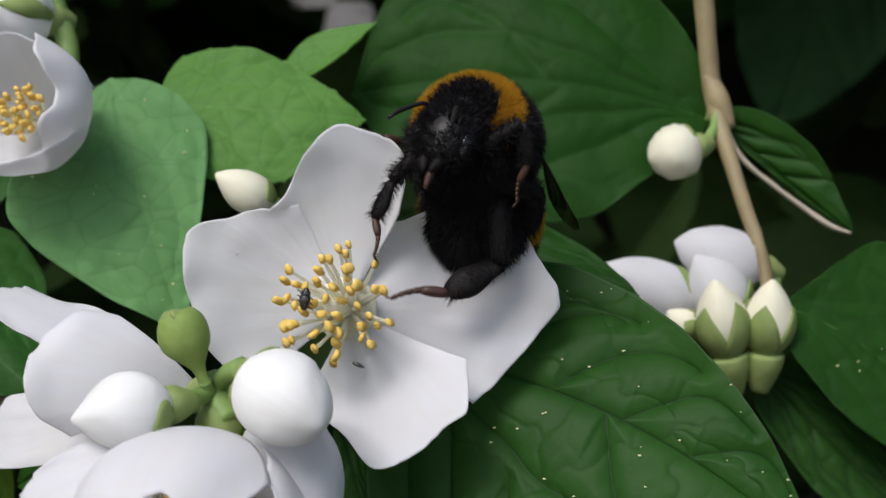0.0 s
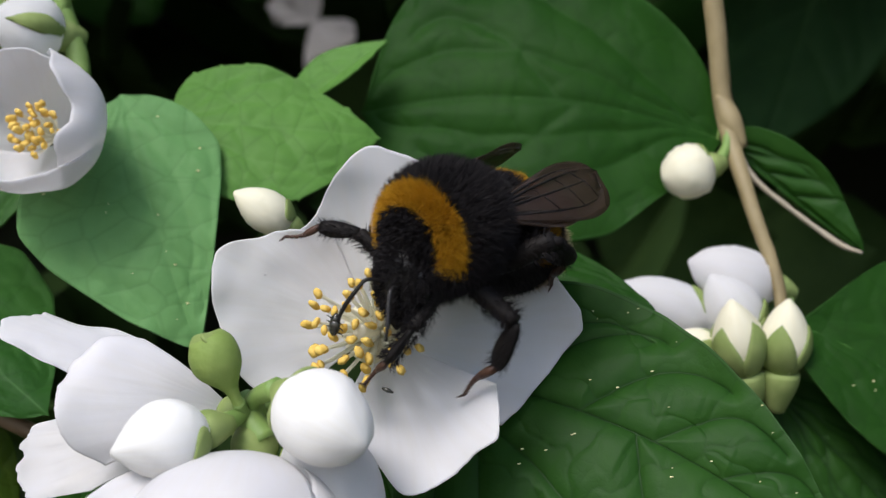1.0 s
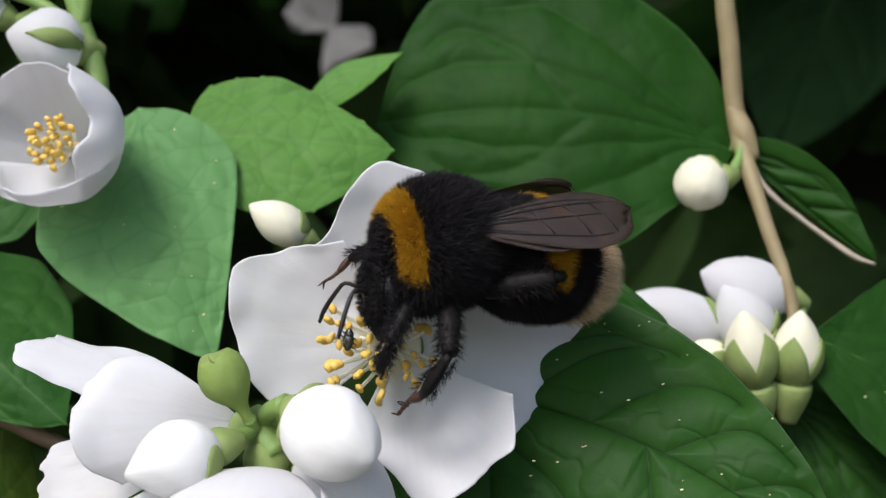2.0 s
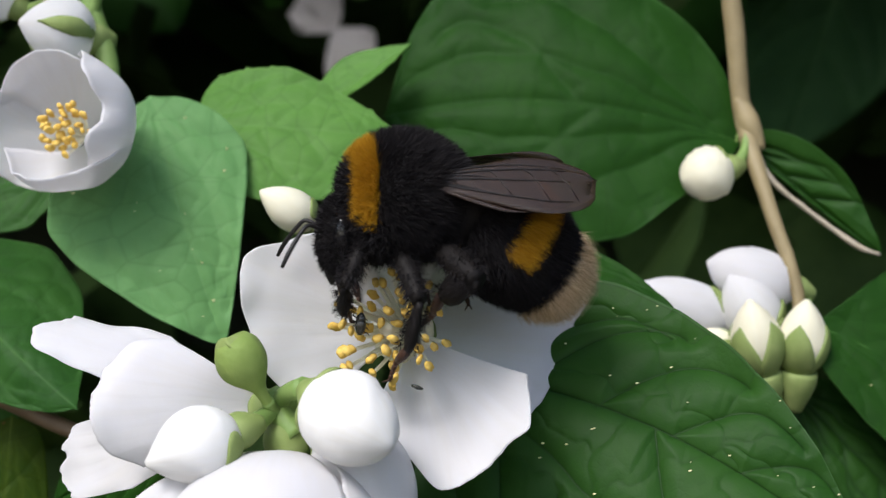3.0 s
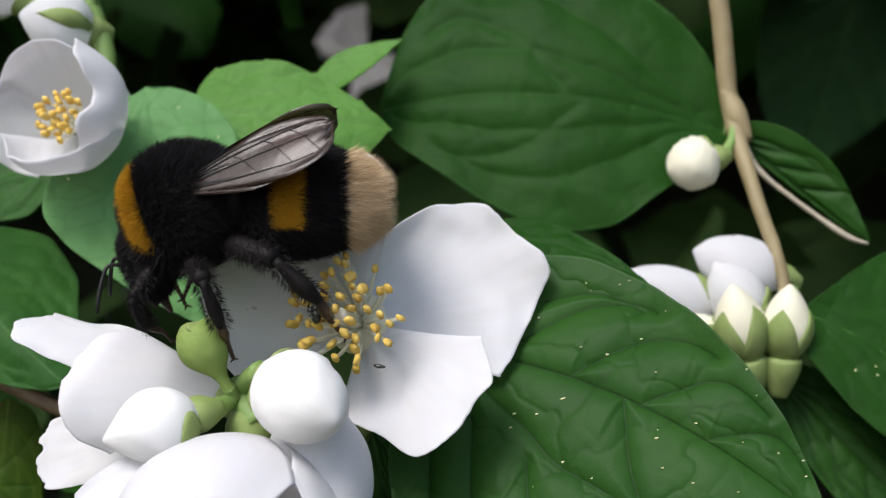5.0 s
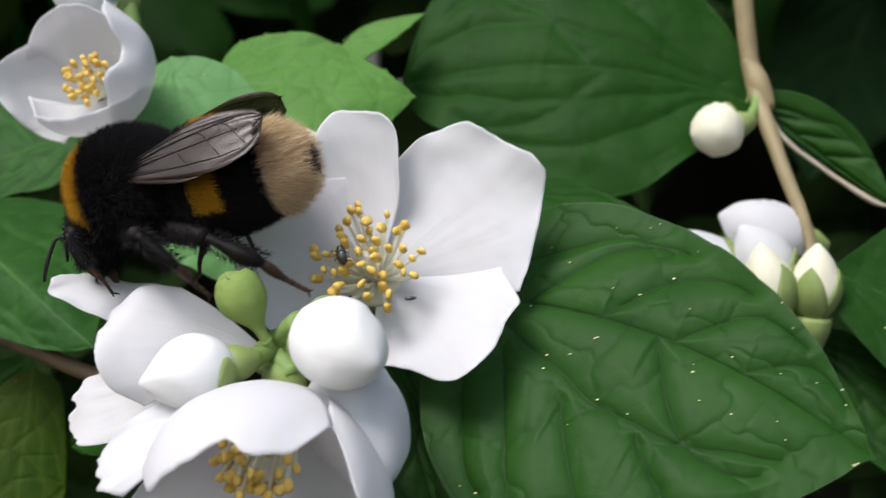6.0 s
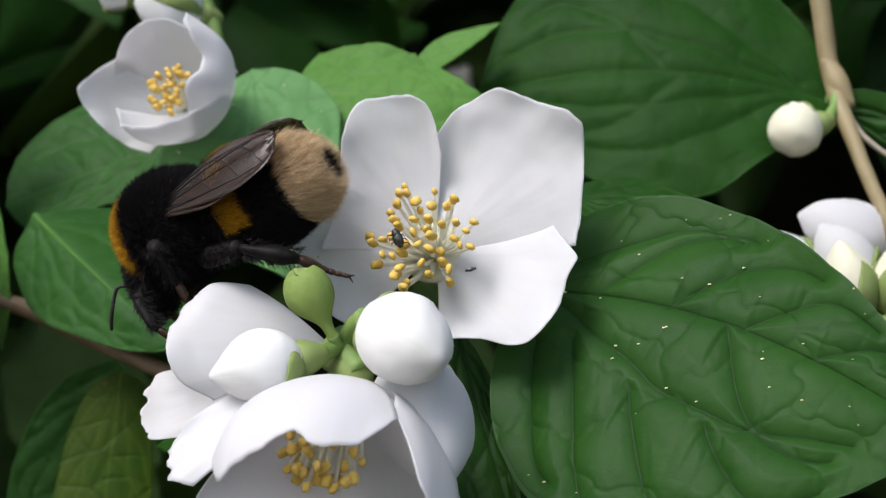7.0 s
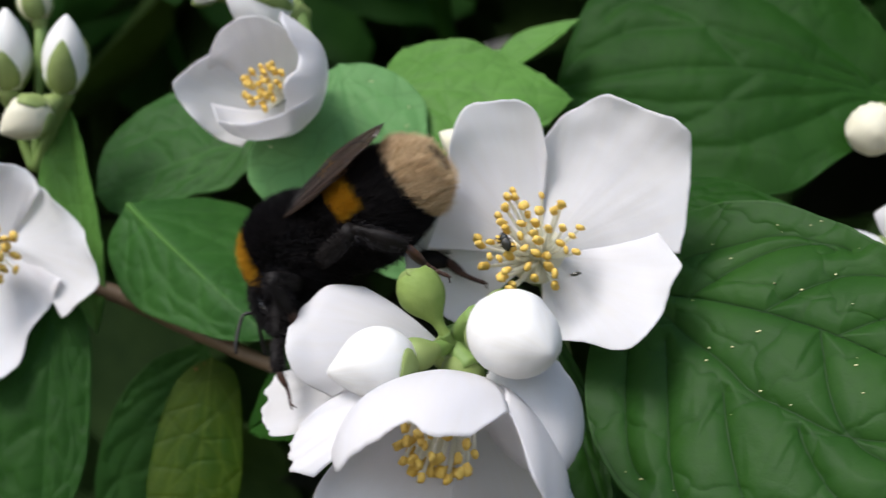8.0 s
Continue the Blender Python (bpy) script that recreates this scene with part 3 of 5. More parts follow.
def bud(label, base, tip, radius, mat=PETAL_BUD, sepals=3, sepal_len=0.55, sepal_r=1.06, stalk=None, stalk_r=0.5, blunt=0.35, spin=0.0, seed=1, group="flower buds", petals=3, sepal_w=1.25, calyx=(0.6, 0.5)):
    """A closed flower bud: rolled petals, sepals that hug them, a stalk."""
    base, tip = arr(base), arr(tip)
    ob = thing("flower_bud", base, label, "flower bud", group)
    prof = [k * radius for k in (0.3, 0.72, 0.92, 1.0, 0.98, 0.86 + 0.08 * blunt, 0.66 + 0.16 * blunt, 0.38 + 0.22 * blunt, 0.08)]
    part("rolled_petals", turned("rolled_petals", mat, base, tip, prof, petals=petals, seed=seed, spiral=1.2), ob)
    ax = unit(tip - base)
    length = np.linalg.norm(tip - base)
    b = unit(np.cross(ax, (0.2, 1, 0.35)))
    d = np.cross(b, ax)
    for k in range(sepals):
        w = spin + 2 * math.pi * k / max(sepals, 1)
        out = math.cos(w) * b + math.sin(w) * d
        u0 = 0.12 * radius / length
        girth = lambda u: np.interp(u, np.linspace(0, 1, len(prof)), prof) / radius
        root = base + ax * u0 * length + out * radius * 0.5
        reach = girth(sepal_len) * sepal_r
        end = base + ax * sepal_len * length + out * radius * reach
        bulge = max(0.05, girth((u0 + sepal_len) / 2) * 1.07 - (0.5 + reach) / 2)
        part("sepal", blade("sepal", SEPAL, root, end, radius * sepal_w, -out, bow=out * radius * bulge, cup=0.24, shape=(0.3, 1.3, 0.8), seed=seed + k, nu=14, nv=9), ob, solid=0.15)
    cupr = [calyx[1] * k * radius for k in (0.45, 0.62, 0.8, 0.95, 1.05, 1.0)]
    part("calyx", turned("calyx", SEPAL, base - ax * calyx[0] * radius, base + ax * 0.16 * radius, cupr, 18, 10, seed=seed), ob)
    if stalk is not None:
        mid = (arr(stalk) + base) / 2 - ax * 0.3 * radius
        part("stalk", tube("stalk", STALK, [base - ax * 0.3 * radius, mid, stalk], [stalk_r * 1.1, stalk_r * 0.85, stalk_r], 9), ob)
    return ob


def stamens(ob, center, aim, count, length, spread, seed, size=0.42, tilt=(0, 0, 0), fil_r=0.11):
    """Thin white filaments, each with a yellow anther."""
    rnd = random.Random(seed)
    aim = unit(aim)
    b = unit(np.cross(aim, (0.1, 0.2, 1)))
    d = np.cross(b, aim)
    for k in range(count):
        w = k * 2.39996 + rnd.uniform(-0.3, 0.3)
        r = ((k + 0.6) / count) ** 0.54 * spread
        out = math.cos(w) * b + math.sin(w) * d
        end = arr(center) + aim * length * rnd.uniform(0.75, 1.05) * (1 - 0.25 * (r / spread) ** 2) + out * r + arr(tilt) * rnd.uniform(0.6, 1.1)
        root = arr(center) + out * r * 0.22
        mid = (root + end) / 2 + out * r * 0.12 + aim * 0.2
        fil = part("stamen", tube("stamen", FILAMENT, [root, mid, end], [fil_r * 1.4, fil_r, fil_r * 0.8], 6, 3), ob, "white filament")
        lean = unit(aim + out * rnd.uniform(-0.6, 0.8) + arr((rnd.uniform(-0.5, 0.5), 0, rnd.uniform(-0.5, 0.5))))
        s = size * rnd.uniform(0.8, 1.15)
        part("anther", turned("anther", ANTHER, end - lean * s * 0.6, end + lean * s * 0.8, [s * 0.5, s * 0.66, s * 0.6, s * 0.68, s * 0.45], 8, 6, seed=k, squash=0.65, wobble=0.45), fil, "yellow pollen-covered anther")


# ---- the ground, the shrub's inside darkened by colour, an added canopy ----
def ground_sheet():
    n = 60
    xs = np.sign(np.linspace(-1, 1, n)) * np.abs(np.linspace(-1, 1, n)) ** 3 * 400000
    pts = [(x, y, -1050 + 25 * noise.noise(Vector((x * 0.002, y * 0.002, 0)))) for x in xs for y in xs]
    ob = new("ground", mesh_of("ground", pts, grid_faces(n, n), SOIL))
    tagged(ob, "dark bare soil under the shrub", "ground", kind="structure")


def far_leaves(name, label, count, box, size, seed, mat):
    """Many leaves of the shrub's inside, too many and too dim to count."""
    rnd = random.Random(seed)
    verts, faces = [], []
    us = (0.0, 0.15, 0.4, 0.7, 0.9, 1.0)
    ws = (0.05, 0.75, 1.0, 0.72, 0.3, 0.02)
    for _ in range(count):
        c = arr([rnd.uniform(*box[k]) for k in range(3)])
        ax = unit([rnd.uniform(-1, 1), rnd.uniform(-0.6, 0.6), rnd.uniform(-1, 0.5)])
        nr = unit(np.cross(ax, unit([rnd.uniform(-1, 1), rnd.uniform(-0.4, 0.4), rnd.uniform(-1, 1)])))
        sd = np.cross(ax, nr)
        ln = size * rnd.uniform(0.6, 1.25)
        o = len(verts)
        for u, w in zip(us, ws):
            for v in (-1, -0.5, 0, 0.5, 1):
                verts.append(c + ax * ln * (u - 0.5) + sd * v * w * ln * 0.27 + nr * ln * (0.06 * v * v - 0.15 * (u - 0.4) ** 2))
        for i in range(5):
            for j in range(4):
                p = o + i * 5 + j
                faces.append((p, p + 1, p + 6, p + 5))
    ob = new(name, mesh_of(name, verts, faces, mat))
    tagged(ob, label, "foliage", kind="stuff")


def shade_shell():
    """A shell behind everything, coloured dark to stand for the shrub's unlit heart."""
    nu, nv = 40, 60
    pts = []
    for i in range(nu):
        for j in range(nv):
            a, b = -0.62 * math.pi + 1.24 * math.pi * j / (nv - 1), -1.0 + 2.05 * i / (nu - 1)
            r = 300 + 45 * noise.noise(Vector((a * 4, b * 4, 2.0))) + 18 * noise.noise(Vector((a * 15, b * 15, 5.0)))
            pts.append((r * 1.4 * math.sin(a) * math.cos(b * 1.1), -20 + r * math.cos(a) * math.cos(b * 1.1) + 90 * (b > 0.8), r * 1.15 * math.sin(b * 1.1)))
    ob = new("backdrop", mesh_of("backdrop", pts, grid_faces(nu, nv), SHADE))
    tagged(ob, "shell coloured dark as the shrub's shaded heart", "backdrop", kind="structure")


ground_sheet()
shade_shell()
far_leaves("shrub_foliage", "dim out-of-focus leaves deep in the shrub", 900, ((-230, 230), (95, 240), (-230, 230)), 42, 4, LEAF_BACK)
# leaves out of view, added to keep skylight off the background
far_leaves("unseen_canopy", "unseen leaves added overhead to shade the shrub's inside", 520, ((-240, 240), (14, 240), (60, 210)), 40, 8, LEAF_MID)

# ---- leaves behind ----
veined_leaf("broad green leaf with arching veins on the tan twig", LEAF, (19.7, 17.0, 14.5), (-10.6, 18.0, 16.7), (2.8, 4.9, 9.0, 9.9, 9.0, 7.1, 4.9, 2.9), (5.5, 10.0, 13.3, 15.6, 16.9, 15.9, 14.0, 9.9), (0.05, -1, 0.25), stalk=(19.8, 16.5, 16.7), bow=(0, -2.0, 0.0), bend=2.2, cup=-0.10, nerves=LONG_NERVES, wave=0.5, quilt=0.10, nerve_depth=0.30, seed=3, margin=0.4, cell=5.5, nu=120, nv=91)
veined_leaf("small folded young leaf behind the broad one", LEAF_FRESH, (-8.0, 15.0, 22.4), (-14.6, 13.0, 17.0), (0.2, 0.6, 1.2, 1.6, 2.0, 2.0, 1.7, 0.6), (0.2, 0.8, 1.6, 2.2, 2.6, 2.6, 2.3, 1.7), (-0.5, -0.8, 0.5), fold=0.35, quilt=0.1, nerve_depth=0.1, seed=5, nu=40, nv=25)
veined_leaf("rounded fresh green leaf with a toothed margin", LEAF_FRESH, (-24.6, 8.0, 14.4), (-7.9, 9.0, 13.6), (4.3, 5.4, 5.9, 5.9, 5.1, 3.9, 2.5, 0.9), (2.5, 4.5, 6.0, 6.6, 6.7, 5.7, 4.0, 1.8), (0.05, -1, 0.5), bow=(0, -1.0, 0.2), cup=-0.08, teeth=0.22, seed=7, wave=0.35, quilt=0.10, nerve_depth=0.12, margin=0.5, cell=3.2)
veined_leaf("dark green leaf half hidden behind the open flower", LEAF, (-1.6, 4.0, 4.9), (12.9, 1.0, 0.5), (0.8, 2.2, 3.4, 3.5, 3.0, 2.4, 1.5, 0.6), (0.5, 1.5, 2.5, 2.5, 2.2, 1.8, 1.2, 0.5), (0.3, -1, 0.5), cup=-0.1, seed=9, margin=0.4)
veined_leaf("pale green leaf with a few pollen specks", LEAF_PALE, (-27.4, 6.0, 16.4), (-19.7, 1.0, -2.7), (2.5, 4.8, 6.2, 5.5, 4.4, 3.2, 1.9, 0.8), (2.6, 5.6, 8.8, 9.6, 8.2, 6.0, 3.9, 1.5), (0.15, -1, 0.4), bow=(0, -1.2, 0.0), cup=-0.07, seed=11, specks=14, wave=0.35, quilt=0.10, nerve_depth=0.14, margin=0.5, cell=3.4)
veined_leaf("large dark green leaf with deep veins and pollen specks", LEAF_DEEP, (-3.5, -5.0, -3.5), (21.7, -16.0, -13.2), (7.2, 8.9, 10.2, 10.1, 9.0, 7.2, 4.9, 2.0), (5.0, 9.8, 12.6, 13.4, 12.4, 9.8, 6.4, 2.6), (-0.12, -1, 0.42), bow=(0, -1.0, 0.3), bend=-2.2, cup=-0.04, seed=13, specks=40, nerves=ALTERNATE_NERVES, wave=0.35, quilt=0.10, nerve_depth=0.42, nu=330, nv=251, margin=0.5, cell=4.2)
veined_leaf("green leaf with arching veins beside the bud cluster", LEAF, (24.2, 10.0, -0.3), (37.2, 6.0, -13.0), (9.1, 10.2, 10.2, 8.8, 7.1, 5.3, 3.1, 1.1), (1.4, 2.2, 2.6, 2.9, 2.8, 2.3, 2.1, 0.9), (-0.1, -1, 0.5), cup=-0.08, bend=-2.4, seed=15, specks=12, nerves=LONG_NERVES, quilt=0.12, margin=0.5)
veined_leaf("bluish dark leaf below the bud cluster", LEAF_DEEP, (22.6, 13.0, -4.9), (35.3, 10.0, -18.0), (1.5, 3.0, 3.2, 3.1, 2.7, 2.3, 1.6, 0.5), (0.7, 2.5, 2.9, 3.3, 3.6, 3.1, 2.2, 0.8), (-0.2, -1, 0.5), cup=-0.06, seed=17)
leaf("drooping leaf with a dry pale margin under the twig", LEAF_DEEP, (19.5, 17.5, 15.1), (30.7, 15.5, 5.5), 6.5, (-0.35, -0.8, 0.25), cup=0.1, sides=(1.0, 0.12), seed=19)
veined_leaf("dark veined leaf behind the cupped flower", LEAF_MID, (-34.8, 10.0, 11.8), (-50.3, 8.0, 5.7), (0.9, 3.2, 4.7, 4.2, 3.9, 4.1, 3.7, 2.7), (1.5, 5.4, 7.7, 8.7, 8.6, 7.9, 6.8, 4.5), (0, -1, 0.45), cup=-0.08, seed=21, wave=0.3, margin=0.3)
veined_leaf("green leaf with a pale folded margin above the brown stem", LEAF_MID, (-45.2, 4.0, 4.2), (-29.8, -1.0, -7.2), (1.8, 5.6, 8.0, 7.6, 7.0, 5.1, 3.2, 1.1), (3.3, 4.2, 5.1, 5.1, 4.3, 3.4, 2.4, 1.2), (0.1, -1, 0.5), cup=-0.04, fold=-0.45, bow=(0, -0.6, 0), seed=23, margin=0.6, rib=0.34)
veined_leaf("yellowing leaf with brown blotches hanging from the stem", LEAF_YELLOW, (-37.7, 6.0, -8.5), (-37.5, 3.0, -24.6), (1.9, 2.6, 3.0, 3.3, 3.5, 3.5, 2.4, 1.1), (1.4, 2.7, 3.4, 3.8, 4.0, 4.1, 3.2, 1.9), (0.35, -1, 0.25), cup=-0.12, seed=25, quilt=0.01, nerve_depth=0.05, cell=40)
veined_leaf("pale out-of-focus leaf under the brown stem", LEAF_MID, (-41.7, 14.0, -7.0), (-48.9, 14.0, -27.4), (0.8, 2.5, 3.5, 4.0, 4.0, 3.5, 2.0, 0.7), (1.3, 3.9, 5.3, 5.8, 5.7, 5.1, 3.8, 1.5), (0.3, -1, 0.4), seed=27)
veined_leaf("dark leaf under an open flower with a thin margin", LEAF, (-49.6, 1.0, -2.8), (-46.8, -4.0, -23.2), (0.9, 2.6, 3.2, 3.3, 3.4, 3.3, 2.7, 1.3), (2.0, 4.6, 6.2, 7.0, 7.0, 6.0, 4.0, 1.5), (0.25, -1, 0.3), seed=29, margin=0.6)
veined_leaf("upright pale leaf beside the small buds", LEAF_FRESH, (-47.3, 4.0, -6.9), (-50.8, 3.0, 12.8), (0.4, 1.4, 2.6, 3.1, 3.5, 3.8, 2.5, 0.9), (0.8, 1.8, 2.2, 2.2, 2.0, 1.6, 1.3, 0.8), (-0.3, -1, 0.2), seed=31, fold=0.15)
veined_leaf("dark leaf beneath the flower cluster", LEAF_DEEP, (-8.1, -4.0, -5.7), (-2.9, -8.0, -20.2), (0.5, 1.0, 1.4, 1.4, 1.4, 1.3, 1.0, 0.4), (0.8, 2.2, 3.7, 4.2, 4.0, 3.4, 2.5, 1.1), (0.3, -1, 0.2), seed=33, margin=0.3)
veined_leaf("mid green leaf low behind the large dark one", LEAF_MID, (-7.0, 2.0, -11.8), (8.4, -1.0, -27.3), (1.0, 2.4, 3.8, 4.6, 4.8, 4.2, 3.0, 1.2), (1.0, 2.6, 4.2, 5.0, 5.2, 4.4, 3.0, 1.2), (0, -1, 0.5), seed=35, margin=0.3)
leaf("dim leaf under the white buds", LEAF_DEEP, (-18.7, -6.0, -5.5), (-32.5, 2.0, -14.3), 9.0, (0, -1, 0.3), seed=34)
leaf("large dim leaf far behind the twig, coloured as in shade", LEAF_SHADED, (55.6, 118.0, 63.0), (40.7, 108.0, 23.6), 27.1, (0.1, -1, 0.3), seed=35)

# ---- twig and stems ----
ob = thing("twig", (19.8, 16.0, 16.7), "tan woody twig with a swollen joint", "twig")
part("twig_stem", tube("twig_stem", TWIG, [(17.4, 15.5, 34.5), (18.8, 15.8, 24.3), (19.7, 16.0, 16.5), (21.3, 13.5, 9.4), (23.3, 11.5, 2.2), (23.2, 10.5, -4.3)], [0.85, 0.82, 0.78, 0.62, 0.5, 0.6], 14, 7, 0.12), ob)
part("joint", turned("joint", TWIG, (19.2, 16.0, 18.3), (21.0, 15.6, 13.8), [0.5, 0.85, 1.0, 0.8, 0.5], 16, 12), ob)
part("dry_leaf_edge", tube("dry_leaf_edge", DRY, [(20.2, 15.8, 15.9), (21.7, 15.6, 11.8), (25.1, 15.5, 8.8), (28.8, 15.2, 6.1), (30.6, 15.0, 5.4)], [0.2, 0.24, 0.2, 0.26, 0.12], 7, 6, 0.4), ob, "dry pale rolled leaf margin")
ob = thing("stem", (-50.4, 9.0, -2.3), "brown woody stem crossing below the leaves", "stem")
part("woody_stem", tube("woody_stem", BARK, [(-67.4, 9.0, 3.0), (-46.3, 3.5, -3.2), (-38.5, 2.4, -6.2), (-30.7, 1.4, -9.1), (-22.9, 0.5, -11.3)], [0.75, 0.72, 0.66, 0.62, 0.55], 12, 6, 0.15), ob)

# ---- bud group beside the twig ----
joint = (23.1, 9.5, -5.9)
bud("creamy bud in pointed green sepals", (20.2, 9.0, -4.3), (18.9, 7.5, 1.6), 2.0, PETAL_CREAM, 4, 0.72, 1.05, stalk=joint, spin=0.6, seed=2, calyx=(1.5, 0.78), sepal_w=1.35, group="buds beside the twig")
bud("creamy bud with a ragged tip in green sepals", (22.9, 9.2, -4.1), (23.3, 8.0, 1.7), 1.9, PETAL_CREAM, 4, 0.7, 1.05, stalk=joint, spin=0.2, seed=4, calyx=(1.5, 0.78), sepal_w=1.35, group="buds beside the twig")
bud("white bud half open behind the creamy ones", (21.2, 12.0, -1.6), (17.9, 11.0, 3.4), 2.4, PETAL, 2, 0.4, stalk=joint, seed=6, group="buds beside the twig")
bud("large white bud lying against the twig", (23.7, 13.5, 2.4), (16.4, 12.5, 4.5), 2.35, PETAL, 1, 0.35, stalk=joint, seed=8, blunt=0.9, group="buds beside the twig")
bud("white bud partly hidden by the large leaf", (18.6, 12.5, -0.5), (10.6, 12.0, 2.5), 2.2, PETAL, 2, 0.35, stalk=joint, seed=10, group="buds beside the twig")
bud("small green-white bud under the white ones", (18.0, 10.0, -2.8), (15.6, 9.5, -0.9), 1.3, PETAL_CREAM, 3, 0.6, stalk=joint, seed=12, group="buds beside the twig")
bud("round cream bud on a short stalk", (18.3, 14.0, 12.2), (14.3, 12.5, 11.0), 2.2, PETAL_CREAM, 2, 0.22, stalk=(19.9, 15.5, 15.2), seed=14, blunt=1.0, group="buds on the twig", petals=5)

# ---- cupped flower with its bud and stalk ----
c = (-29.9, 2.5, 13.4)
ob = thing("cupped_flower", c, "half-open white flower like a cup on a green stalk", "flower")
for radius, angle, at, span, rim, seed in (
    (5.4, 118, -88, 70, (0.7, 0.86, 0.98, 1.0, 0.98, 0.9, 0.7), 44),
    (5.1, 122, 4, 82, (0.66, 0.88, 1.06, 0.92, 1.03, 0.94, 0.62), 43),
):
    part("petal", cup_petal("petal", c, (-0.2, -0.96, 0.02), radius, angle, at, span, rim, seed, wave=0.2), ob, solid=0.09)
part("petal", fan_petal("petal", (-32.0, 3.5, 12.3), (-39.0, -1.5, 13.4), (-61, 60), (4.5, 5.1, 5.8, 6.8, 7.7, 8.7, 7.6, 6.9, 6.7, 6.6, 6.5), (0.3, -1, 0.1), rise=0.9, seed=41), ob, solid=0.09)
part("petal", fan_petal("petal", (-32.0, 3.5, 12.3), (-33.9, -1.0, 18.8), (-47, 72), (6.0, 6.5, 7.2, 7.7, 8.0, 7.8, 7.2, 6.4, 6.0, 5.8, 5.6), (0.1, -1, -0.3), rise=0.9, seed=42), ob, solid=0.09)
stamens(ob, (-31.2, 2.0, 12.9), (-0.10, -0.98, 0.06), 30, 3.6, 2.0, 45, 0.46, fil_r=0.12)
part("stalk", tube("stalk", STALK, [(-30.1, 4.0, 15.7), (-30.5, 5.0, 19.0), (-32.0, 5.0, 23.5), (-34.2, 6.0, 29.3)], [0.9, 0.85, 0.75, 0.7], 10), ob)
part("stalk", tube("stalk", STALK, [(-31.7, 4.8, 21.4), (-34.3, 4.5, 23.9), (-38.2, 5.0, 25.4)], [0.7, 0.5, 0.45], 9), ob)
part("stalk", tube("stalk", STALK, [(-31.8, 4.8, 22.1), (-31.3, 4.6, 24.7), (-31.4, 5.0, 28.4)], [0.6, 0.5, 0.5], 9), ob)
bud("white bud flushed pale pink inside green sepals", (-31.5, 5.0, 20.8), (-36.3, 2.0, 21.4), 2.6, PETAL, 3, 0.8, 1.02, sepal_w=0.55, stalk=(-31.3, 5.0, 19.5), seed=16, group="buds over the cupped flower")
bud("white bud at the tip of the upper stalk", (-38.2, 6.0, 23.4), (-41.5, 5.0, 25.0), 2.2, PETAL, 2, 0.6, stalk=(-34.8, 4.6, 24.3), seed=18, group="buds over the cupped flower")
bud("small white bud behind the open flower", (-12.8, -1.0, 6.4), (-16.6, -2.5, 8.6), 1.5, PETAL_CREAM, 2, 0.3, seed=20, group="buds behind the flower")

# ---- flower and buds that come into view at the side ----
c = (-55.9, -1.0, -0.2)
ob = thing("open_flower", c, "open white flower with yellow stamens beside a brown stem", "flower")
part("petal", fan_petal("petal", (-53.7, -0.5, 0.4), (-45.3, -2.5, -0.3), (-93, 38), (6.3, 5.7, 5.4, 5.5, 5.7, 5.9, 6.6, 7.3, 8.3, 9.9, 11.3, 9.9, 9.2), (-0.1, -1, 0.1), rise=0.9, wave=0.6, hem=0.8, seed=51), ob, solid=0.09)
part("petal", fan_petal("petal", (-53.7, -0.5, 0.4), (-50.0, -3.0, -7.6), (-37, 37), (7.0, 7.1, 7.2, 7.7, 8.2, 9.2, 11.7, 12.7, 11.8, 10.3, 8.9), (0.1, -1, 0.3), rise=0.7, wave=0.6, hem=0.8, seed=52), ob, solid=0.09)
part("petal", fan_petal("petal", (-53.7, -0.5, 0.4), (-53.6, -3.0, 6.5), (-42, 39), (6.0, 6.3, 6.7, 6.7, 6.7, 6.6, 6.4, 6.0, 5.4), (0.2, -0.9, -0.4), rise=0.6, wave=0.6, hem=0.8, seed=53), ob, solid=0.09)
part("petal", blade("petal", PETAL, c, (-66.1, -3.0, -0.5), 9.0, (0.4, -0.9, 0), cup=0.16, shape=(0.5, 3.0, 0.5), seed=54, wave=0.5), ob, solid=0.09)
stamens(ob, (-53.3, -2.5, -0.8), (0.45, -1, -0.1), 26, 3.6, 2.4, 55, 0.62)
fork = (-54.2, 4.0, 7.3)
bud("white pointed bud held by green sepals", (-50.7, 2.0, 13.3), (-49.7, 0.0, 19.8), 1.9, PETAL_BUD, 3, 0.7, stalk=fork, seed=22, group="buds over the side flower")
bud("round white bud beside the pointed one", (-55.9, 2.0, 13.7), (-55.5, 0.0, 20.6), 2.0, PETAL_BUD, 3, 0.5, stalk=fork, seed=24, group="buds over the side flower")
bud("cream bud nodding over the side flower", (-51.2, 1.0, 12.3), (-54.5, -1.0, 9.5), 1.9, PETAL_CREAM, 3, 0.5, stalk=fork, seed=26, group="buds over the side flower", petals=5)
bud("small green bud above the others", (-54.6, 4.0, 20.5), (-55.4, 3.0, 24.3), 1.5, PETAL_CREAM, 3, 0.8, stalk=fork, seed=28, group="buds over the side flower")

# ---- flowers far behind ----
c = (-44.0, 190.0, 60.0)
ob = thing("far_flower", c, "blurred white flower deep in the shrub", "flower")
for k, (du, dv) in enumerate(((-11.0, 5.0), (9.0, -6.5), (3.5, -13.0), (-4.5, 12.0))):
    part("petal", blade("petal", PETAL, c, (c[0] + du, c[1] - 1, c[2] + dv), 11.0, (0, -1, 0.3), cup=0.15, rim=(0.6, 0.9, 1.0, 0.85, 1.0, 0.8), wave=0.9, seed=60 + k, nu=20, nv=13), ob, solid=0.09)

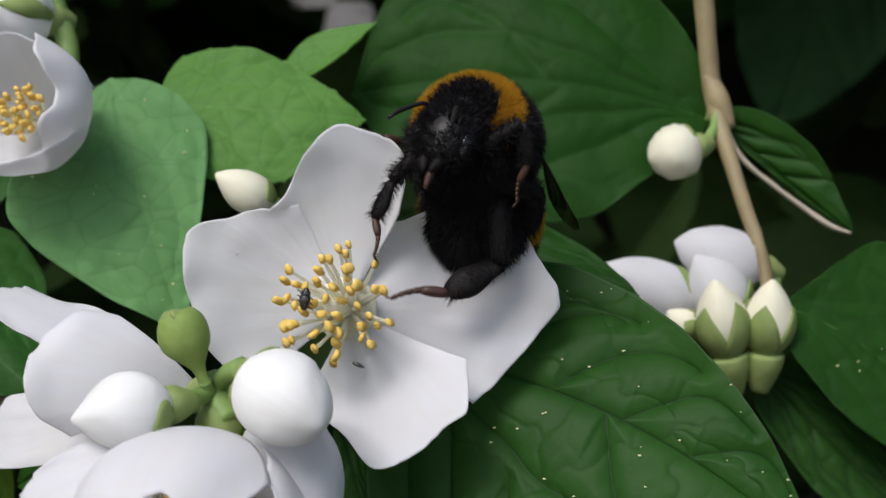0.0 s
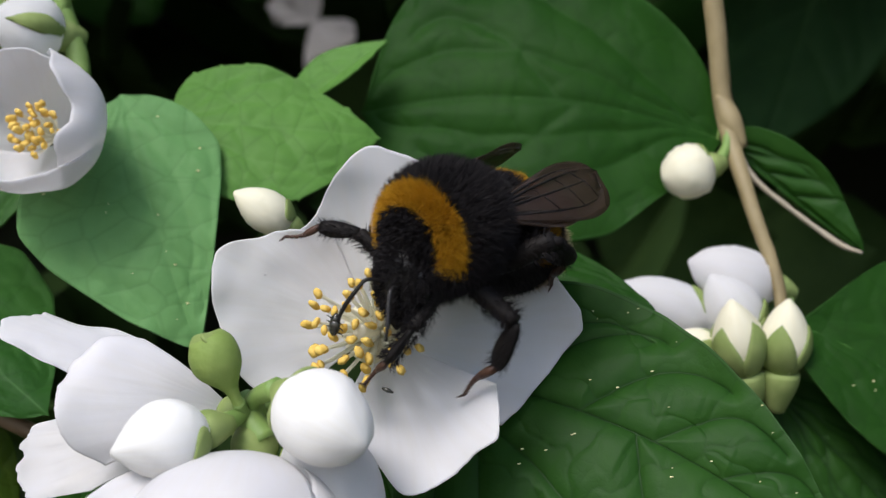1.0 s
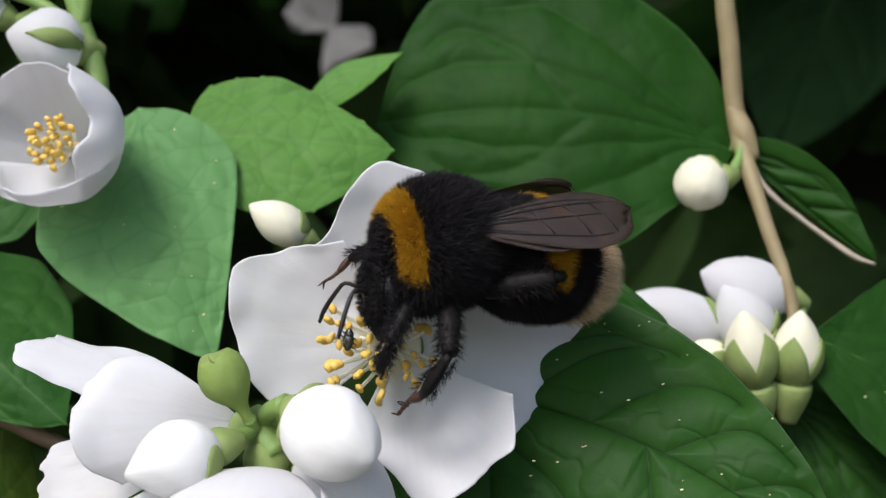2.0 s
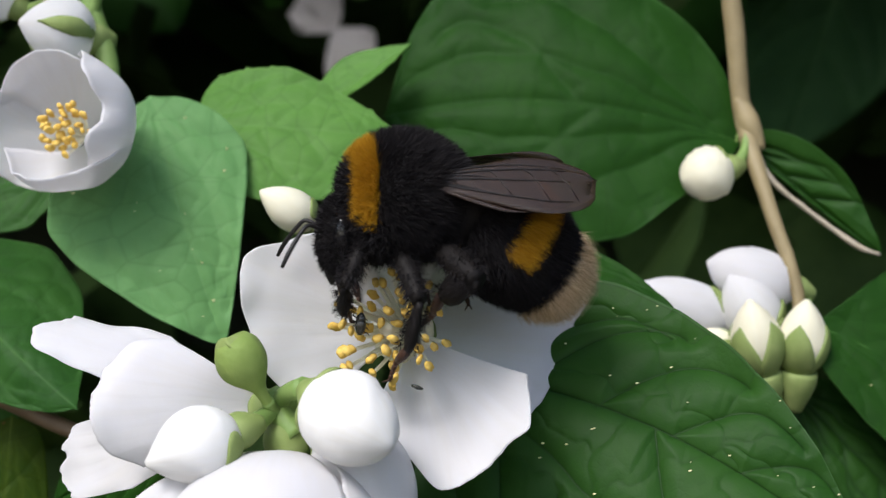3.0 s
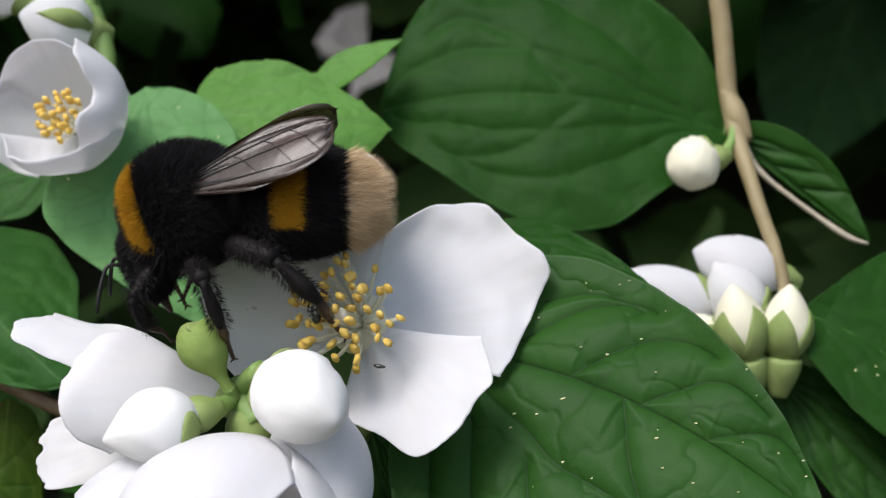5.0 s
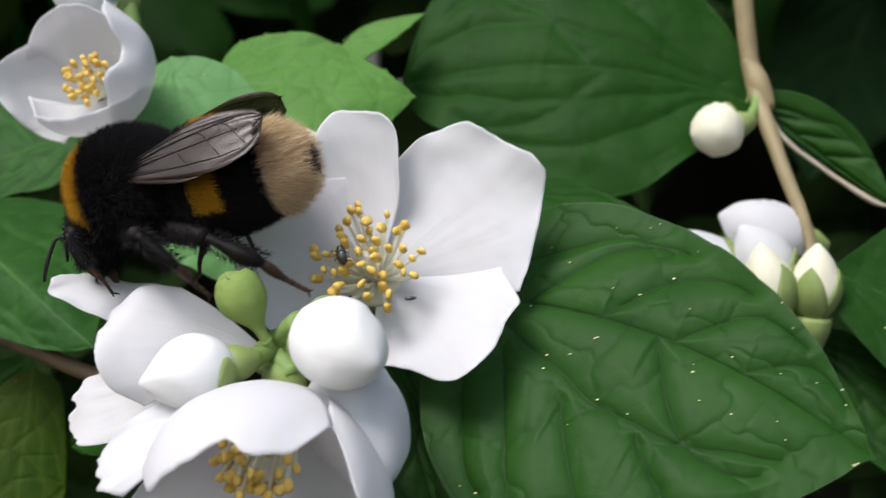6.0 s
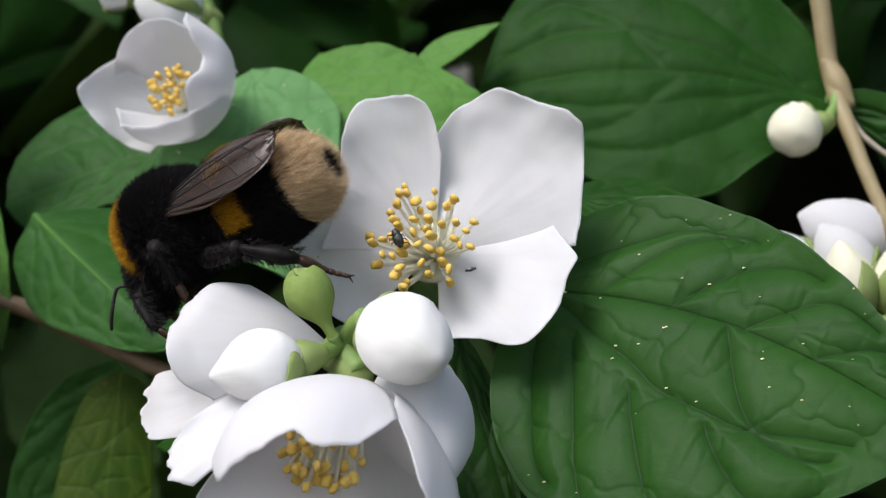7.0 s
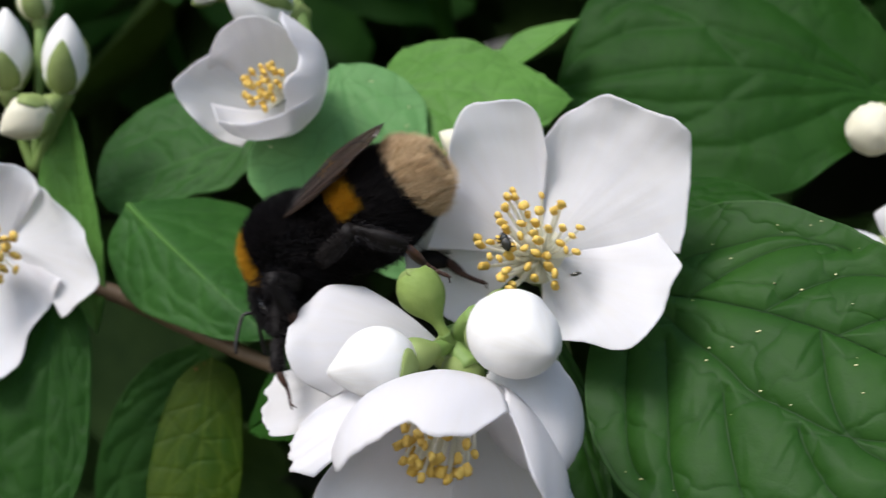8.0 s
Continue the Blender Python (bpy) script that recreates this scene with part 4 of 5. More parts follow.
# ---- flower cluster that sways under the bee ----
SWAYING = []
hub = (-12.4, -15.0, -7.3)
c = (-11.6, -16.0, -10.3)
ob = thing("nodding_flower", c, "white flower nodding forward with petals rolled back", "flower")
SWAYING.append(ob)
for radius, angle, at, span, rim, seed in (
    (9.0, 104, -92, 62, (0.8, 0.95, 1.0, 0.97, 1.0, 0.95, 0.8), 73),
    (7.2, 108, 2, 44, (0.72, 0.95, 1.05, 1.0, 0.98, 0.85, 0.6), 72),
    (7.4, 99, 97, 52, (0.66, 0.86, 0.95, 0.86, 0.92, 1.04, 1.06, 0.8), 71),
):
    part("petal", cup_petal("petal", c, (-0.04, -0.5, -0.87), radius, angle, at, span, rim, seed), ob, solid=0.09)
part("petal", fan_petal("petal", (-11.6, -16.0, -10.3), (-16.3, -21.0, -19.3), (-27, 50), (12.7, 13.0, 13.3, 13.4, 13.5, 13.1, 11.4, 8.6, 7.3, 6.6, 5.9), (0.2, -1, 0.2), rise=0.8, seed=75), ob, solid=0.09)
part("petal", blade("petal", PETAL, (-12.1, -17.0, -10.2), (-20.6, -22.0, -15.0), 4.6, (0.1, -0.65, 0.75), bow=(0.0, -0.8, 0.8), cup=0.10, shape=(0.32, 4.0, 0.5), rim=(0.92, 0.98, 1.0, 0.99, 0.97, 0.9, 0.86), seed=74, wave=0.2, frill=0.25, nu=40, nv=31), ob, solid=0.09)
stamens(ob, (-11.4, -19.0, -10.3), (-0.16, -0.5, -0.9), 40, 5.8, 2.3, 76, 0.46, fil_r=0.15)
part("calyx", turned("calyx", SEPAL, (-12.3, -14.5, -8.4), (-11.3, -16.5, -10.4), [0.8, 1.3, 1.5, 1.2, 0.4], 18, 10), ob)
part("stalk", tube("stalk", STALK, [hub, (-12.0, -15.5, -8.2), (-11.1, -16.0, -9.1)], [0.75, 0.85, 0.9], 10), ob)

c = (-13.6, -12.0, -7.8)
ob = thing("side_flower", c, "white flower seen from the side with broad frilled petals", "flower")
SWAYING.append(ob)
pressed_petal = part("petal", fan_petal("petal", c, (-28.0, -13.4, -3.5), (-13, 23), (7.4, 9.2, 11.0, 12.6, 14.0, 14.9, 15.1, 15.0, 14.2, 13.6, 13.3, 11.6, 10.0, 8.6, 7.5), (0.1, -0.75, 0.7), wave=0.5, seed=81), ob, solid=0.08)
part("petal", fan_petal("petal", c, (-22.7, -16.3, -7.6), (-24, 36), (8.2, 8.8, 9.7, 10.2, 10.6, 10.6, 10.6, 10.5, 10.0, 10.0, 9.6, 9.3, 8.9, 8.2, 6.9), (-0.35, -0.9, 0.2), rise=-0.8, seed=82), ob, solid=0.08)
part("petal", fan_petal("petal", c, (-26.1, -11.9, -11.8), (-15, 14), (9.6, 10.6, 11.8, 13.3, 13.3, 13.4, 13.5, 13.5, 13.3, 13.1, 13.1, 13.0, 12.9, 12.4, 10.7), (-0.1, -0.9, 0.3), seed=83), ob, solid=0.08)
part("calyx", turned("calyx", SEPAL, (-12.6, -13.0, -7.7), (-14.3, -12.5, -8.1), [0.7, 1.2, 1.3, 0.8], 16, 8), ob)

SWAYING.append(bud("plump white bud with pale green sepals", (-9.9, -18.5, -6.2), (-5.2, -22.2, -8.5), 2.55, PETAL_BUD, 3, 0.2, 1.0, stalk=hub, stalk_r=0.62, spin=2.2, seed=30, blunt=0.75, group="buds of the cluster", sepal_w=0.8, calyx=(0.35, 0.42)))
SWAYING.append(bud("pointed white bud with one broad green sepal", (-14.2, -18.0, -8.4), (-18.7, -21.0, -9.7), 2.2, PETAL_BUD, 2, 0.34, 1.03, stalk=hub, stalk_r=0.6, spin=1.9, seed=32, blunt=0.1, group="buds of the cluster", sepal_w=1.2, calyx=(0.7, 0.5)))
SWAYING.append(bud("large white bud hanging behind the nodding flower", (-8.8, -14.5, -8.4), (-5.2, -19.0, -15.2), 2.95, PETAL, 2, 0.2, stalk=hub, seed=34, blunt=0.6, group="buds of the cluster"))
ob = thing("seed_capsule", (-13.3, -17.0, -6.0), "green unopened flower base on a thin curved stalk", "flower base")
SWAYING.append(ob)
part("capsule", turned("capsule", CAPSULE, (-12.7, -16.5, -7.1), (-14.8, -17.5, -3.3), [0.32, 0.34, 0.42, 0.82, 1.24, 1.47, 1.52, 1.4, 1.0], 26, 22, petals=4, spiral=0.0, seed=36, wobble=0.12), ob)
for k in range(4):
    a = k * math.pi / 2 + 0.5
    top, mid = arr((-14.8, -17.5, -3.3)), arr((-14.5, -17.5, -3.8))
    away = arr((math.cos(a) * 0.9, math.sin(a) * 0.9, 0.25 * math.cos(a)))
    part("sepal", blade("sepal", SEPAL, mid + away * 1.0, top + away * 0.15 + (-0.1, 0, 0.12), 1.25, (away[0] * 0.4, away[1] * 0.4, 1), bow=(0, 0, 0.25), cup=-0.05, shape=(0.3, 1.3, 0.8), seed=k, nu=10, nv=7), ob, solid=0.12)
part("stalk", tube("stalk", STALK, [(-12.8, -16.6, -6.9), (-12.5, -16.0, -7.5), (-12.1, -15.0, -7.7)], [0.42, 0.34, 0.45], 9), ob)
ob = thing("cluster_stem", hub, "green stem where the cluster's stalks meet", "stem")
SWAYING.append(ob)
part("stem", tube("stem", STALK, [(-12.9, -15.0, -6.5), hub, (-12.2, -13.0, -9.2), (-12.1, -6.0, -13.4), (-11.1, 2.0, -21.1)], [0.5, 1.0, 1.1, 0.9, 0.8], 12), ob)

# ---- the open flower that the bee visits ----
PIVOT = (-8.0, -9.0, -1.58)
c = PIVOT
flower = thing("visited_flower", PIVOT, "wide open white flower with a crown of yellow stamens", "flower")
bent_petal = part("petal", fan_petal("petal", c, (0.2, -11.0, 7.4), (-51, 48), (6.0, 6.6, 8.0, 9.8, 10.5, 11.7, 11.9, 12.0, 12.2, 12.9, 13.1, 12.0, 11.3, 10.7, 10.3, 9.9, 9.6), (-0.2, -1, -0.1), rise=1.0, seed=91), flower, solid=0.08)
TURNING_TIP = (-10.6, -12.3, 8.6)
turning_petal = part("petal", fan_petal("petal", c, (-10.2, -11.0, 8.6), (-74, 19), (7.6, 7.4, 7.3, 7.4, 7.5, 7.6, 7.8, 8.4, 9.2, 10.1, 11.1, 11.3, 11.0, 10.7, 10.5, 9.8, 6.4), (0.1, -1, -0.1), rise=0.8, seed=92), flower, solid=0.08)
lower_petal = part("petal", fan_petal("petal", c, (0.7, -13.8, -6.5), (-37, 54), (8.4, 9.0, 9.7, 10.5, 10.3, 10.2, 10.3, 10.5, 10.8, 10.4, 9.1, 7.8, 7.3, 6.8, 6.5, 6.4, 6.3), (-0.2, -1, 0.25), rise=0.8, seed=93, fold=-0.25), flower, solid=0.08)
tucked_petal = part("petal", fan_petal("petal", c, (-16.7, -10.7, -5.7), (-46, 60), (7.3, 7.7, 8.0, 8.4, 8.7, 9.0, 9.2, 9.4, 9.7, 10.0, 10.3, 10.6, 10.7, 10.2, 9.1, 8.6, 8.0, 7.5, 7.2, 7.0), (0.2, -1, 0.1), rise=0.6, seed=94), flower, solid=0.08)
stamens(flower, c, (-0.05, -1, 0.15), 46, 4.9, 3.6, 95, 0.50, fil_r=0.13)
part("flower_cup", turned("flower_cup", PETAL_CREAM, (c[0], c[1] + 0.6, c[2]), (c[0], c[1] - 0.7, c[2]), [0.6, 1.5, 2.1, 1.9, 0.8], 20, 10), flower, "creamy green cup under the stamens")
part("style", tube("style", FILAMENT, [c, (c[0], c[1] - 2.5, c[2] + 0.2), (c[0] - 0.2, c[1] - 4.2, c[2] + 0.5)], [0.6, 0.42, 0.4], 8), flower, "cream style")
part("calyx", turned("calyx", SEPAL, (c[0] + 0.3, c[1] + 3.0, c[2] - 0.6), (c[0], c[1] - 0.3, c[2]), [0.8, 1.5, 1.9, 1.6, 0.8], 18, 10), flower)
part("stalk", tube("stalk", STALK, [(c[0] + 0.2, c[1] + 2.6, c[2] - 0.4), (c[0] + 0.5, c[1] + 4.5, c[2] - 3), (c[0] + 1.5, c[1] + 5.5, c[2] - 8)], [0.75, 0.65, 0.6], 9), flower)

# ---- small beetle on the stamens ----
BEETLE_AT = (-9.4, -14.2, -1.4)
beetle = thing("beetle", BEETLE_AT, "tiny dark shiny beetle among the stamens", "beetle")
x, y, z = BEETLE_AT
part("wing_case", turned("wing_case", BEETLE, (x + 0.35, y, z - 0.75), (x - 0.1, y, z + 0.35), [0.15, 0.38, 0.48, 0.5, 0.42], 16, 10, squash=0.8), beetle)
part("neck_shield", turned("neck_shield", BEETLE, (x - 0.1, y, z + 0.35), (x - 0.22, y, z + 0.68), [0.42, 0.42, 0.36], 14, 6, squash=0.8), beetle)
part("head", turned("head", BEETLE, (x - 0.22, y, z + 0.66), (x - 0.3, y - 0.05, z + 0.92), [0.28, 0.27, 0.12], 12, 6), beetle)
for k in range(3):
    for s in (-1, 1):
        o = (x + s * 0.35 + 0.2 - 0.2 * k, y + 0.1, z - 0.35 + 0.35 * k)
        part("leg", tube("leg", BEETLE, [o, (o[0] + s * 0.3, y, o[2] + 0.05), (o[0] + s * 0.42, y + 0.35, o[2] - 0.1)], [0.06, 0.05, 0.03], 5, 3), beetle)

beetle.scale = (0.72,) * 3

SPECK_AT = (-5.1, -12.6, -3.3)
midge = thing("midge", SPECK_AT, "tiny black insect resting on the lower petal", "insect")
x, y, z = SPECK_AT
part("body", turned("body", BEETLE, (x - 0.3, y, z - 0.05), (x + 0.25, y, z + 0.05), [0.06, 0.13, 0.15, 0.1], 8, 6), midge)
part("head", turned("head", BEETLE, (x + 0.25, y, z + 0.05), (x + 0.42, y, z + 0.08), [0.08, 0.1, 0.04], 8, 5), midge)

# ---- bumblebee: built at the origin, head along +x, back along +z ----
BEE_SIZE = 0.85
bee = thing("bumblebee", (0, 0, 0), "furry black bumblebee with golden bands and buff tail", "bumblebee")


def ellipse_shell(center, radii, taper=0.0, droop=0.0, nu=24, nv=32):
    """Rows of points of a rounded body along x."""
    pts = []
    for i in range(nu):
        a = math.pi * i / (nu - 1)
        for j in range(nv):
            w = 2 * math.pi * j / nv
            x = math.cos(a)
            k = math.sin(a) * (1 + taper * x)
            pts.append((center[0] + radii[0] * x, center[1] + radii[1] * k * math.cos(w), center[2] + radii[2] * k * math.sin(w) + droop * (1 - x) ** 2))
    return pts, grid_faces(nu, nv, True)


THORAX = ((0.2, 0, 0.1), (4.3, 4.1, 4.0), 0.05, 0.0)
ABDOMEN = ((-7.3, 0, -0.7), (5.4, 4.0, 3.8), 0.20, -0.10)
WAIST = (-3.2, 0, -0.4)


def on_shell(body, x, w):
    """The place and outward way at x along a body and the angle w round it."""
    (cx, cy, cz), (rx, ry, rz), taper, droop = body

    def at(x, w):
        e = min(max((x - cx) / rx, -0.999), 0.999)
        k = math.sqrt(1 - e * e) * (1 + taper * e)
        return arr((x, cy + ry * k * math.cos(w), cz + rz * k * math.sin(w) + droop * (1 - e) ** 2))

    p = at(x, w)
    dx, dw = at(x + 0.05, w) - at(x - 0.05, w), at(x, w + 0.02) - at(x, w - 0.02)
    nrm = np.cross(dw, dx)
    mid = arr((x, cy, cz + droop * (1 - (x - cx) / rx) ** 2))
    nrm = unit(nrm) if np.dot(nrm, p - mid) > 0 else -unit(nrm)
    return p, nrm


def fur(name, mat, body, x0, x1, count, length, label, seed, sweep=0.7, w0=-math.pi, w1=math.pi, stray=0.35, thick=0.045, holder=None):
    """A coat of single bent hairs over a stretch of a body."""
    rnd = random.Random(seed)
    verts, faces = [], []
    for _ in range(count):
        x, w = rnd.uniform(x0, x1), rnd.uniform(w0, w1)
        p, nr = on_shell(body, x, w)
        ln = length * rnd.uniform(0.6, 1.2)
        jit = arr((rnd.gauss(0, stray), rnd.gauss(0, stray), rnd.gauss(0, stray)))
        d = unit(nr + arr((-sweep, 0, 0)) + jit)
        e = unit(d + arr((-sweep * 0.5, 0, -0.15)) + jit * 0.5)
        s = unit(np.cross(d, (rnd.uniform(-1, 1), rnd.uniform(-1, 1), rnd.uniform(-1, 1)))) * thick
        o = len(verts)
        m = p + d * ln * 0.55
        verts += [p - s, p + s, m + s * 0.8, m - s * 0.8, m + e * ln * 0.5]
        faces += [(o, o + 1, o + 2, o + 3), (o + 3, o + 2, o + 4)]
    return part(name, mesh_of(name, verts, faces, mat, smooth=False), holder or bee, label)


pts, faces = ellipse_shell(*THORAX)
part("thorax", mesh_of("thorax", pts, faces, CHITIN), bee)
pts, faces = ellipse_shell(*ABDOMEN)
abdomen = part("abdomen", mesh_of("abdomen", pts, faces, CHITIN), bee, "abdomen hinged at the waist")
part("waist", mesh_of("waist", *ellipse_shell((-3.4, 0, -0.4), (3.2, 3.2, 3.0)), CHITIN), bee)
FLANK = math.pi + 0.32
fur("collar_fur", HAIR_GOLD, THORAX, 2.5, 3.75, 11000, 0.85, "golden collar fur", 1, sweep=0.1, stray=0.22, thick=0.020, w0=-0.5, w1=math.pi + 0.5)
fur("thorax_fur", HAIR_BLACK, THORAX, -4.1, 2.55, 36000, 1.0, "black thorax fur", 2, sweep=0.45, stray=0.18, thick=0.024)
fur("nape_fur", HAIR_BLACK, THORAX, 3.75, 4.45, 1500, 0.8, "black fur behind the head", 13, sweep=0.0, w0=-0.3, w1=math.pi + 0.3)
fur("throat_fur", HAIR_BLACK, THORAX, 1.6, 4.3, 3800, 1.3, "black fur under the throat", 3, sweep=0.0, w0=math.pi + 0.4, w1=2 * math.pi - 0.4)
fur("front_abdomen_fur", HAIR_BLACK, ABDOMEN, -5.2, -2.05, 13000, 1.0, "black fur", 4, sweep=0.9, stray=0.2, thick=0.024, holder=abdomen)
fur("gold_band_fur", HAIR_GOLD, ABDOMEN, -7.1, -5.05, 13000, 0.95, "golden band fur", 5, sweep=0.9, stray=0.2, thick=0.021, w0=-0.32, w1=FLANK, holder=abdomen)
fur("belly_fur", HAIR_BLACK, ABDOMEN, -7.1, -5.0, 2600, 0.95, "black belly fur", 6, w0=FLANK, w1=2 * math.pi - 0.32, holder=abdomen)
fur("black_band_fur", HAIR_BLACK, ABDOMEN, -10.1, -6.95, 16000, 1.0, "black band fur", 7, sweep=0.9, stray=0.2, thick=0.024, holder=abdomen)
fur("tail_fur", HAIR_BUFF, ABDOMEN, -12.28, -9.9, 16000, 1.75, "buff tail fur", 8, sweep=1.7, stray=0.36, thick=0.023, holder=abdomen)
fur("tail_end_fur", HAIR_BLACK, ABDOMEN, -12.57, -12.28, 800, 1.2, "black fur at the tail tip", 14, sweep=1.4, stray=0.3, holder=abdomen)
part("tail_tip", turned("tail_tip", LEG, (-11.4, 0, -1.3), (-13.5, 0, -1.9), [1.5, 1.45, 1.3, 0.95, 0.35], 16, 10), abdomen, "bare black tail tip")

HEAD = ((4.4, 0, -2.7), (1.5, 2.1, 2.7), 0.0, 0.0)
pts, faces = ellipse_shell(*HEAD)
head = part("head", mesh_of("head", pts, faces, CHITIN), bee)
for s in (-1, 1):
    part("eye", turned("eye", EYE, (4.5, s * 1.7, -4.4), (4.6, s * 1.75, -1.2), [0.25, 0.6, 0.74, 0.6, 0.25], 16, 12, squash=0.8), head, "dark glossy compound eye")
    part("antenna", tube("antenna", CHITIN, [(5.7, s * 0.6, -2.4), (6.7, s * 1.1, -1.9), (7.3, s * 1.4, -2.4), (8.1, s * 2.0, -3.7), (8.5, s * 2.2, -4.6)], [0.16, 0.14, 0.15, 0.17, 0.12], 8, 4), head)
    part("mandible", turned("mandible", LEG, (4.9, s * 0.6, -4.9), (5.0, s * 0.25, -6.0), [0.45, 0.5, 0.35, 0.12], 10, 6), head)
part("tongue_sheath", turned("tongue_sheath", TARSUS, (4.5, 0, -5.0), (4.2, 0, -6.8), [0.45, 0.42, 0.3, 0.15], 10, 8), head)
face_hair = fur("face_fur", HAIR_BLACK, HEAD, 3.2, 5.85, 5500, 0.6, "short black face fur", 9, sweep=-0.2, thick=0.03)

WINGS = []
for s in (-1, 1):
    root = arr((0.5, s * 3.0, 1.6))
    for nm, lng, wid, lift, out in (("forewing", 12.0, 4.9, 0.27, 0.04), ("hindwing", 8.8, 3.2, 0.15, 0.12)):
        end = root + arr((-lng, s * lng * out, lng * lift))
        up = unit((0.25, s * 0.75, 0.8))
        me = blade(nm, WING, root, end, wid, up, bow=(0, s * 0.3, 0.4), shape=(0.85, 4.0, 0.55), sides=(0.55, 1.35) if s > 0 else (1.35, 0.55), wave=0.25, seed=3, nu=26, nv=13)
        sheet, out_way = SHEET["pts"], SHEET["nrm"]
        wing = part(nm, me, bee, "smoky translucent wing", solid=0.03)
        me.transform(Matrix.Translation(-Vector(root) * MM))
        wing.location = Vector(root) * MM
        for k, col in enumerate((2, 4, 7, 10) if nm == "forewing" else (2, 5, 8)):
            line = sheet[0 : 24 - abs(k - 2) : 3, col] + out_way * 0.03
            part("wing_vein", tube("wing_vein", CHITIN, line, np.linspace(0.10, 0.035, len(line)), 5, 2), wing)
        for k in (9, 14, 18):
            line = arr([sheet[min(k + q // 2, 24), 2 + q] for q in range(0, 9, 2)]) + out_way * 0.03
            part("wing_vein", tube("wing_vein", CHITIN, line, [0.04] * len(line), 5, 2), wing)
        WINGS.append((wing, Vector(root) * MM, s))

# legs: an upper and a lower piece each, jointed at hip and knee
LEGS = {}
for nm, hip, la, lb, thick in (("front", (3.0, 1.9, -2.6), 3.6, 5.4, 0.62), ("middle", (0.8, 2.4, -3.1), 4.3, 6.8, 0.78), ("hind", (-1.8, 2.4, -2.9), 4.8, 8.2, 0.92)):
    for s in (-1, 1):
        h = Vector((hip[0], s * hip[1], hip[2]))
        rnd = random.Random(len(LEGS))
        up_me = turned("upper_leg", LEG, (0, 0, 0), (la, 0, 0), [thick * 0.75, thick, thick * 0.95, thick * 0.85, thick * 0.7], 12, 9)
        upper = part("upper_leg", up_me, bee)
        shin, foot = lb * 0.52, lb
        verts, faces = [], []

        def add(me):
            o = len(verts)
            verts.extend([tuple(v.co / MM) for v in me.vertices])
            faces.extend([tuple(i + o for i in p.vertices) for p in me.polygons])
            bpy.data.meshes.remove(me)

        bulge = lb * 0.10
        ankle = arr((shin, 0, bulge))
        wide = 1.25 if nm == "hind" else 1.0
        add(turned("x", LEG, (0, 0, 0), ankle, [thick * 0.6, thick * 0.75, thick * 0.98 * wide, thick * 1.02 * wide, thick * 0.6], 12, 9, squash=0.6))
        lower = part("lower_leg", mesh_of("lower_leg", verts, faces, LEG), upper)
        verts, faces = [], []
        for k in range(5):
            a, b = (0.0, 0.45, 0.6, 0.73, 0.86)[k], (0.45, 0.6, 0.73, 0.86, 1.0)[k]
            r = thick * (0.50, 0.30, 0.27, 0.24, 0.22)[k]
            toe = [ankle + (arr((foot, 0, 0)) - ankle) * q + arr((0, 0, -0.5 * bulge * math.sin(math.pi * q))) for q in (a - 0.02, b)]
            add(turned("x", TARSUS, toe[0], toe[1], [r * 0.7, r, r * 0.95, r * 0.6], 8, 5))
        for w in (-1, 1):
            add(turned("x", TARSUS, (foot - 0.05, 0, 0), (foot + 0.35, w * 0.3, -0.3), [0.09, 0.08, 0.03], 6, 4))
        foot_ob = part("foot", mesh_of("foot", verts, faces, TARSUS), upper, "brown foot segments")
        hairs, hf = [], []
        for k in range(420):
            t, w = rnd.uniform(0.1, 0.95) * (la), rnd.uniform(0, 6.28)
            p = arr((t, thick * 0.8 * math.cos(w), thick * 0.8 * math.sin(w)))
            d = unit((0.7, math.cos(w) + rnd.gauss(0, 0.3), math.sin(w) + rnd.gauss(0, 0.3)))
            q = unit(np.cross(d, (rnd.uniform(-1, 1), rnd.uniform(-1, 1), 1))) * 0.035
            o = len(hairs)
            hairs += [p - q, p + q, p + d * rnd.uniform(0.5, 0.95)]
            hf.append((o, o + 1, o + 2))
        part("leg_fur", mesh_of("leg_fur", hairs, hf, HAIR_BLACK, smooth=False), upper, "black leg bristles")
        hairs, hf = [], []
        for k in range(420):
            t, w = rnd.uniform(0.05, 0.98) * shin, rnd.uniform(0, 6.28)
            p = arr((t, thick * 0.75 * math.cos(w), thick * 0.6 * math.sin(w) + bulge * t / shin))
            d = unit((0.8, math.cos(w) + rnd.gauss(0, 0.3), math.sin(w) + rnd.gauss(0, 0.3)))
            q = unit(np.cross(d, (rnd.uniform(-1, 1), rnd.uniform(-1, 1), 1))) * 0.03
            o = len(hairs)
            hairs += [p - q, p + q, p + d * rnd.uniform(0.35, 0.8)]
            hf.append((o, o + 1, o + 2))
        part("shin_fur", mesh_of("shin_fur", hairs, hf, HAIR_BLACK, smooth=False), lower, "black shin bristles")
        upper.location = h * MM
        lower.location = foot_ob.location = Vector((la, 0, 0)) * MM
        LEGS[nm, s] = (upper, lower, foot_ob, h, la, lb)

